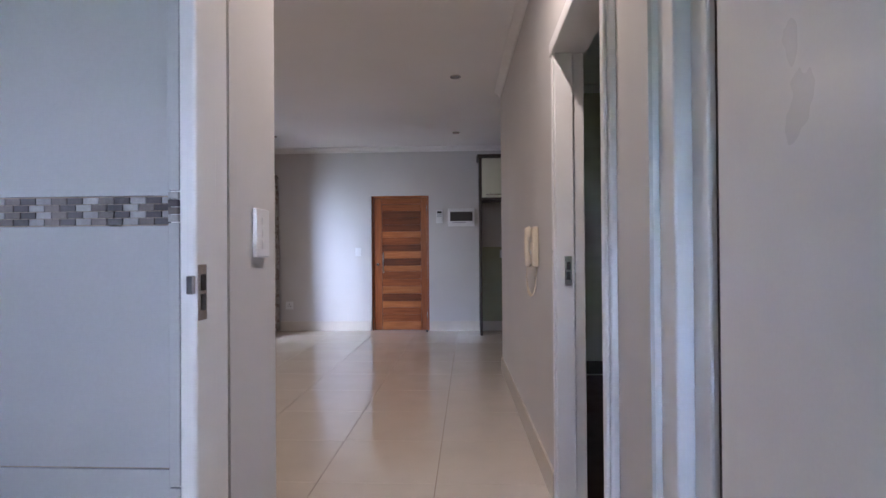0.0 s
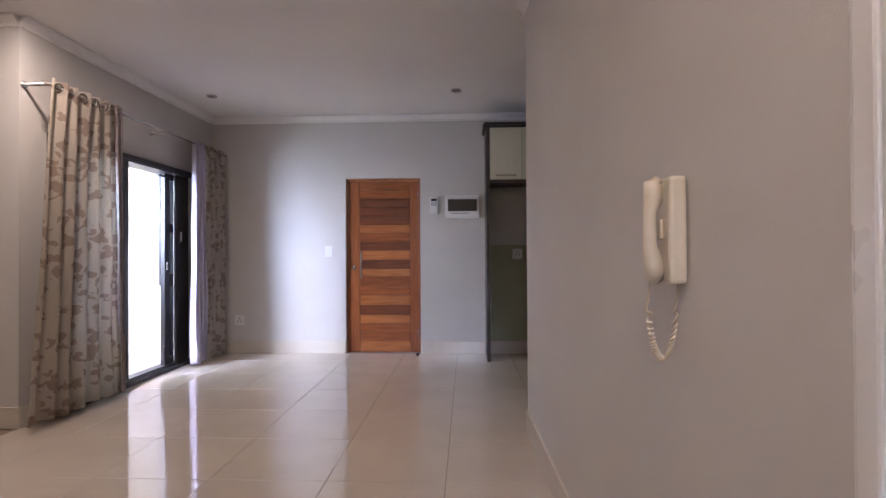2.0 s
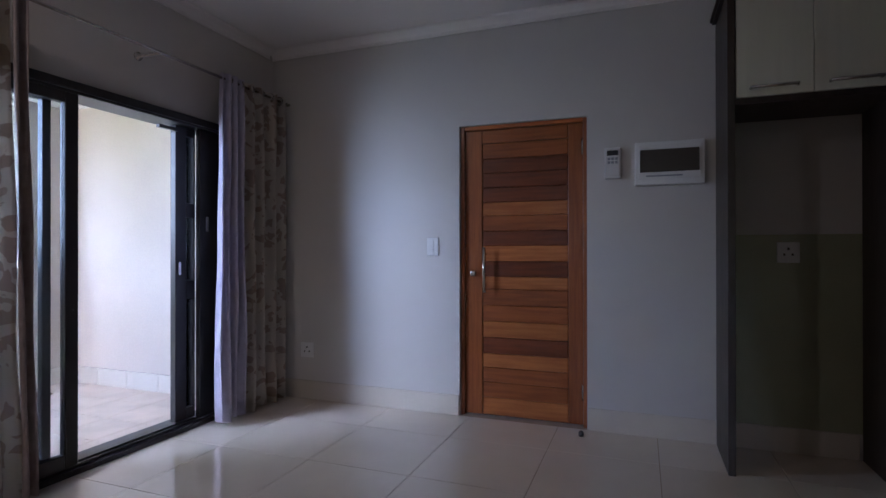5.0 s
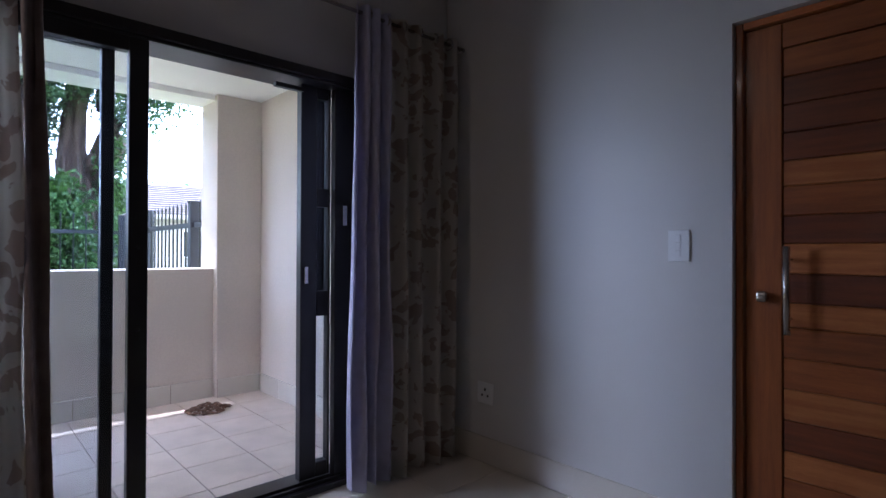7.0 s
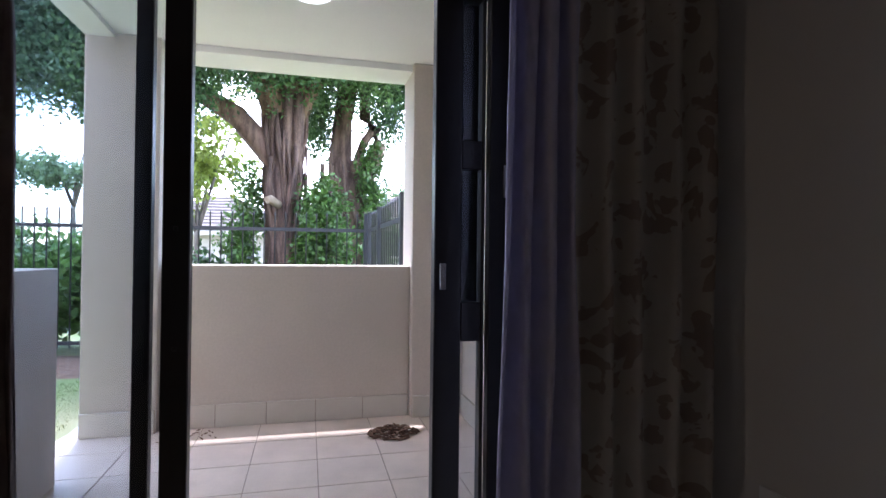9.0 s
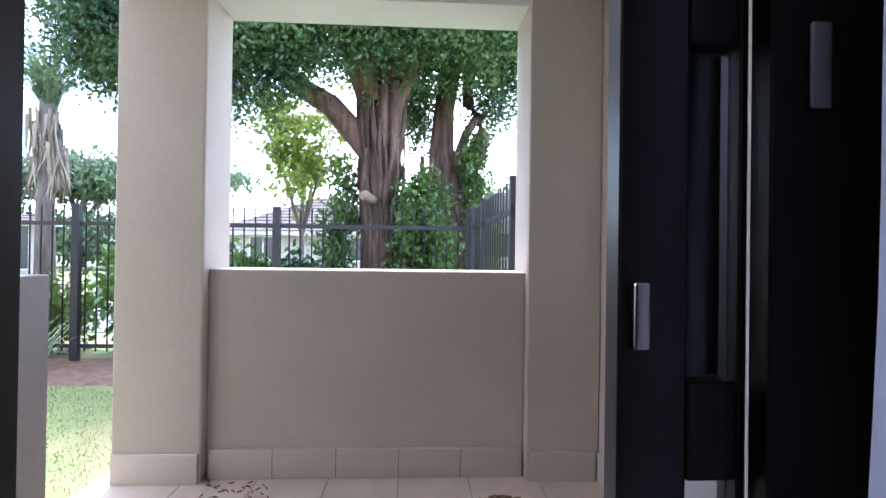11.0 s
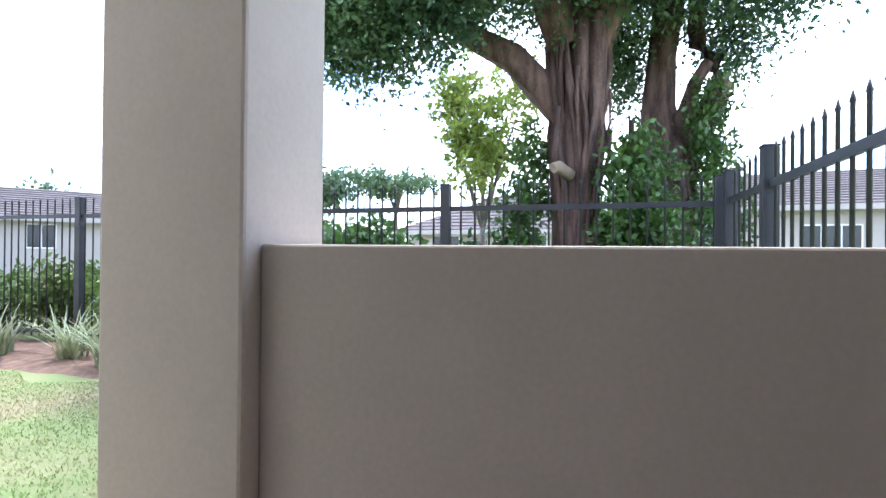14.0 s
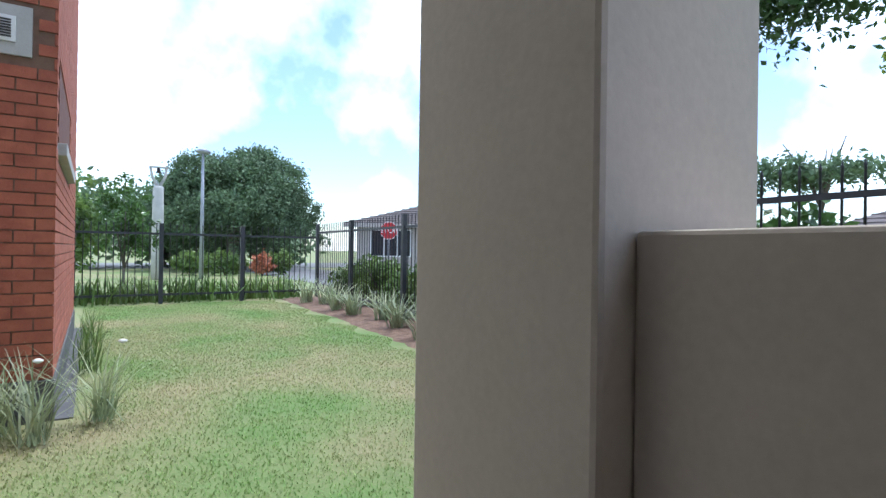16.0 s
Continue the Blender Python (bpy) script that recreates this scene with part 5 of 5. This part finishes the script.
# houses
def house(label, x, y, turn, w, d, h, rise, windows):
    t = thing("house", label, "house", "houses across the street")
    t.matrix_basis = pose(x, y, GROUND, 0, 0, turn)
    part("wall", boxes((-w / 2, w / 2, -d / 2, d / 2, 0, h)), HOUSE_WALL, t)
    bm = bmesh.new()
    o = 0.5
    a = [bm.verts.new(p) for p in ((-w / 2 - o, -d / 2 - o, h), (w / 2 + o, -d / 2 - o, h), (w / 2 + o, d / 2 + o, h), (-w / 2 - o, d / 2 + o, h))]
    r0, r1 = bm.verts.new((-w / 2 + d / 2, 0, h + rise)), bm.verts.new((w / 2 - d / 2, 0, h + rise))
    for q in ((a[0], a[1], r1, r0), (a[2], a[3], r0, r1), (a[1], a[2], r1), (a[3], a[0], r0), (a[3], a[2], a[1], a[0])):
        bm.faces.new(q)
    roof = part("roof", bm, ROOF_TILE, t)
    n = int(math.hypot(rise, d / 2 + o) / 0.33)
    for sgn in (-1, 1):
        rows = bmesh.new()
        for k in range(n):
            u = k / n
            yy, zz = sgn * (d / 2 + o) * (1 - u), h + rise * u
            half = (w / 2 + o) * (1 - u) + (w / 2 - d / 2) * u
            box(rows, -half, half, min(yy, yy - sgn * 0.06), max(yy, yy - sgn * 0.06), zz, zz + 0.045)
        part("tile_course", rows, ROOF_TILE, roof)
    for sgn in (-1, 1):
        ya = sgn * (d / 2 + o + 0.003)
        part("fascia", boxes((-w / 2 - o, w / 2 + o, min(ya, ya + sgn * 0.027), max(ya, ya + sgn * 0.027), h - 0.18, h - 0.002)), HOUSE_WALL, t)
    for wx, ww, z0, z1 in windows:
        for sgn in (-1, 1):
            ya = sgn * (d / 2 + 0.004)
            wnd = part("window", boxes((wx - ww / 2, wx + ww / 2, min(ya, ya + sgn * 0.04), max(ya, ya + sgn * 0.04), z0, z1)), SIGN_WHITE, t)
            yb = sgn * (d / 2 + 0.048)
            m = max(2, round(ww / 0.6))
            for k in range(m):
                xa = wx - ww / 2 + 0.05 + k * (ww - 0.05) / m
                part("pane", boxes((xa, xa + (ww - 0.05) / m - 0.05, min(yb, yb + sgn * 0.01), max(yb, yb + sgn * 0.01), z0 + 0.05, z1 - 0.05)), WINDOW_DARK, wnd)
    return t


house("white house with hipped grey tile roof across the street", -21.5, -15.0, 147, 13, 7, 2.35, 1.3, [(-5, 1.8, 0.9, 2.1), (-1.6, 0.9, 1.2, 2.1), (1.8, 0.9, 1.2, 2.1), (5, 2.0, 0.4, 2.2)])
house("small house with dark tiled roof behind the fig tree", -27.5, 2.7, 80, 7, 6, 2.1, 1.7, [(-1.8, 1.2, 0.9, 1.9), (1.8, 1.2, 0.9, 1.9)])
house("pale house with light tiled roof beside the fig tree", -27, 15.5, 80, 15, 8, 2.8, 1.6, [(-5, 1.6, 1.1, 2.2), (-1.5, 1.6, 1.1, 2.2), (2.5, 1.6, 1.1, 2.2)])

# street furniture
stop = thing("stop_sign", "red octagonal stop sign on a grey pole", "road sign")
SX, SY = -13.9, -12.1
facing = math.atan2(6.3 - SY, -4.2 - SX)
stop.matrix_basis = Matrix.Translation((SX, SY, 0)) @ Matrix.Rotation(facing, 4, "Z")
part("pole", tubes([(-0.03, 0, GROUND), (-0.03, 0, 2.05)], 0.035, 10), GALV, stop)


def octagon(r, x0, x1):
    bm = bmesh.new()
    a = [bm.verts.new((x0, r * math.cos(math.pi / 8 + k * math.pi / 4), 1.72 + r * math.sin(math.pi / 8 + k * math.pi / 4))) for k in range(8)]
    b = [bm.verts.new((x1, v.co.y, v.co.z)) for v in a]
    bm.faces.new(a[::-1]), bm.faces.new(b)
    for k in range(8):
        bm.faces.new((a[k], a[(k + 1) % 8], b[(k + 1) % 8], b[k]))
    bmesh.ops.recalc_face_normals(bm, faces=list(bm.faces))
    return bm


part("border", octagon(0.36, 0.006, 0.012), SIGN_WHITE, stop)
part("plate", octagon(0.335, 0.0125, 0.018), SIGN_RED, stop)
txt = bpy.data.curves.new("lettering", "FONT")
txt.body, txt.size, txt.align_x, txt.align_y, txt.extrude, txt.offset = "STOP", 0.27, "CENTER", "CENTER", 0.003, 0.006
txt_ob = new("lettering", txt)
txt_ob.data.materials.append(SIGN_WHITE)
txt_ob.parent = stop
txt_ob.matrix_basis = Matrix.Translation((0.0225, 0, 1.72)) @ Matrix(((0, 0, 1, 0), (1, 0, 0, 0), (0, 1, 0, 0), (0, 0, 0, 1)))
col = thing("street_column", "pale concrete light column with forked top", "street lamp")
part("column", lathe([(0.21, 0), (0.2, 1.0), (0.205, 1.02), (0.19, 2.0), (0.195, 2.02), (0.18, 3.3), (0.16, 3.4)], (-6.4, -15.8, GROUND), 14), CONCRETE, col)
for s in (-1, 1):
    part("fork_arm", tubes([(-6.4, -15.8, 3.1), (-6.4 + s * 0.2, -15.8, 3.5), (-6.4 + s * 0.27, -15.8, 3.85)], [0.09, 0.05, 0.04], 8), CONCRETE, col)
part("cap", boxes((-6.7, -6.1, -15.9, -15.7, 3.84, 3.89), bevel=0.01), CONCRETE, col)
part("lamp", tubes([(-6.4, -15.8, 3.85), (-6.4, -15.8, 3.65)], [0.05, 0.08], 10), BLACK_ALU, col)
sl = thing("street_lamp", "tall grey street lamp post", "street lamp")
part("pole", tubes([(-7.85, -15.6, GROUND), (-7.85, -15.6, 2.5), (-7.85, -15.6, 4.5)], [0.08, 0.065, 0.045], 10), GALV, sl)
part("head", lathe([(0.04, 0), (0.26, 0.05), (0.28, 0.1), (0.12, 0.2), (0.02, 0.22)], (-7.85, -15.6, 4.48), 16), GALV, sl)


# floor tiles, set one by one
def tile_floor(owner, xs, ys, z, size, gap, material, skip):
    me_cache = {}
    for i, x in enumerate(xs):
        for j, y in enumerate(ys):
            r = skip(x, y, x + size, y + size)
            if r is None:
                continue
            x0, x1, y0, y1 = r
            key = (round(x1 - x0, 3), round(y1 - y0, 3))
            if key not in me_cache:
                bm = boxes((gap / 2, key[0] - gap / 2, gap / 2, key[1] - gap / 2, -0.006, 0.0))
                bmesh.ops.bevel(bm, geom=[e for e in bm.edges if all(v.co.z > -0.001 for v in e.verts)], offset=0.0012, segments=1, affect="EDGES")
                me = bpy.data.meshes.new("tile")
                bm.to_mesh(me), bm.free()
                me.materials.append(material)
                me_cache[key] = me
            ob = new("tile", me_cache[key])
            ob.parent, ob.location = owner, (x0, y0, z)


floor = structure("floor", boxes((-3.65, 3.2, -2.0, 8.0, -0.2, -0.004)), GROUT, "polished cream porcelain floor tiles with thin dark joints", "floor")
S = 0.593


def room_tile(x0, y0, x1, y1):
    x0, x1, y1 = max(x0, -3.61), min(x1, 3.0), min(y1, 7.85)
    if y1 <= 5.19:
        pass
    elif x0 < -2.95:
        if y0 < 5.19 and x1 < -2.95:
            y1 = 5.19
        else:
            x0 = max(x0, -2.95)
    if y0 < 1.55 and x1 < -0.6:
        y0 = 1.55
    if x1 > 0.56 and y0 < 5.2:
        if y1 > 5.3 and x0 > 0.3:
            pass
        else:
            x1 = 0.54
    if x1 - x0 < 0.03 or y1 - y0 < 0.03:
        return None
    return x0, x1, y0, y1


xs = [-0.14 + S * k for k in range(-7, 6)]
ys = [6.83 + S * k for k in range(-15, 2)]
tile_floor(floor, xs, ys, 0.0, S, 0.003, FLOOR_TILE, room_tile)
pfloor = structure("patio_floor", boxes((-4.97, -3.12, 5.20, 7.60, -0.011, -0.004)), PATIO_GROUT, "beige ceramic patio floor tiles", "floor")


def patio_tile(x0, y0, x1, y1):
    x0, x1, y0, y1 = max(x0, -4.97), min(x1, -3.12), max(y0, 5.20), min(y1, 7.60)
    return None if x1 - x0 < 0.03 or y1 - y0 < 0.03 else (x0, x1, y0, y1)


tile_floor(pfloor, [-4.97 + 0.335 * k for k in range(6)], [6.63 + 0.335 * k for k in range(-5, 4)], 0.0, 0.335, 0.005, PATIO_TILE, patio_tile)
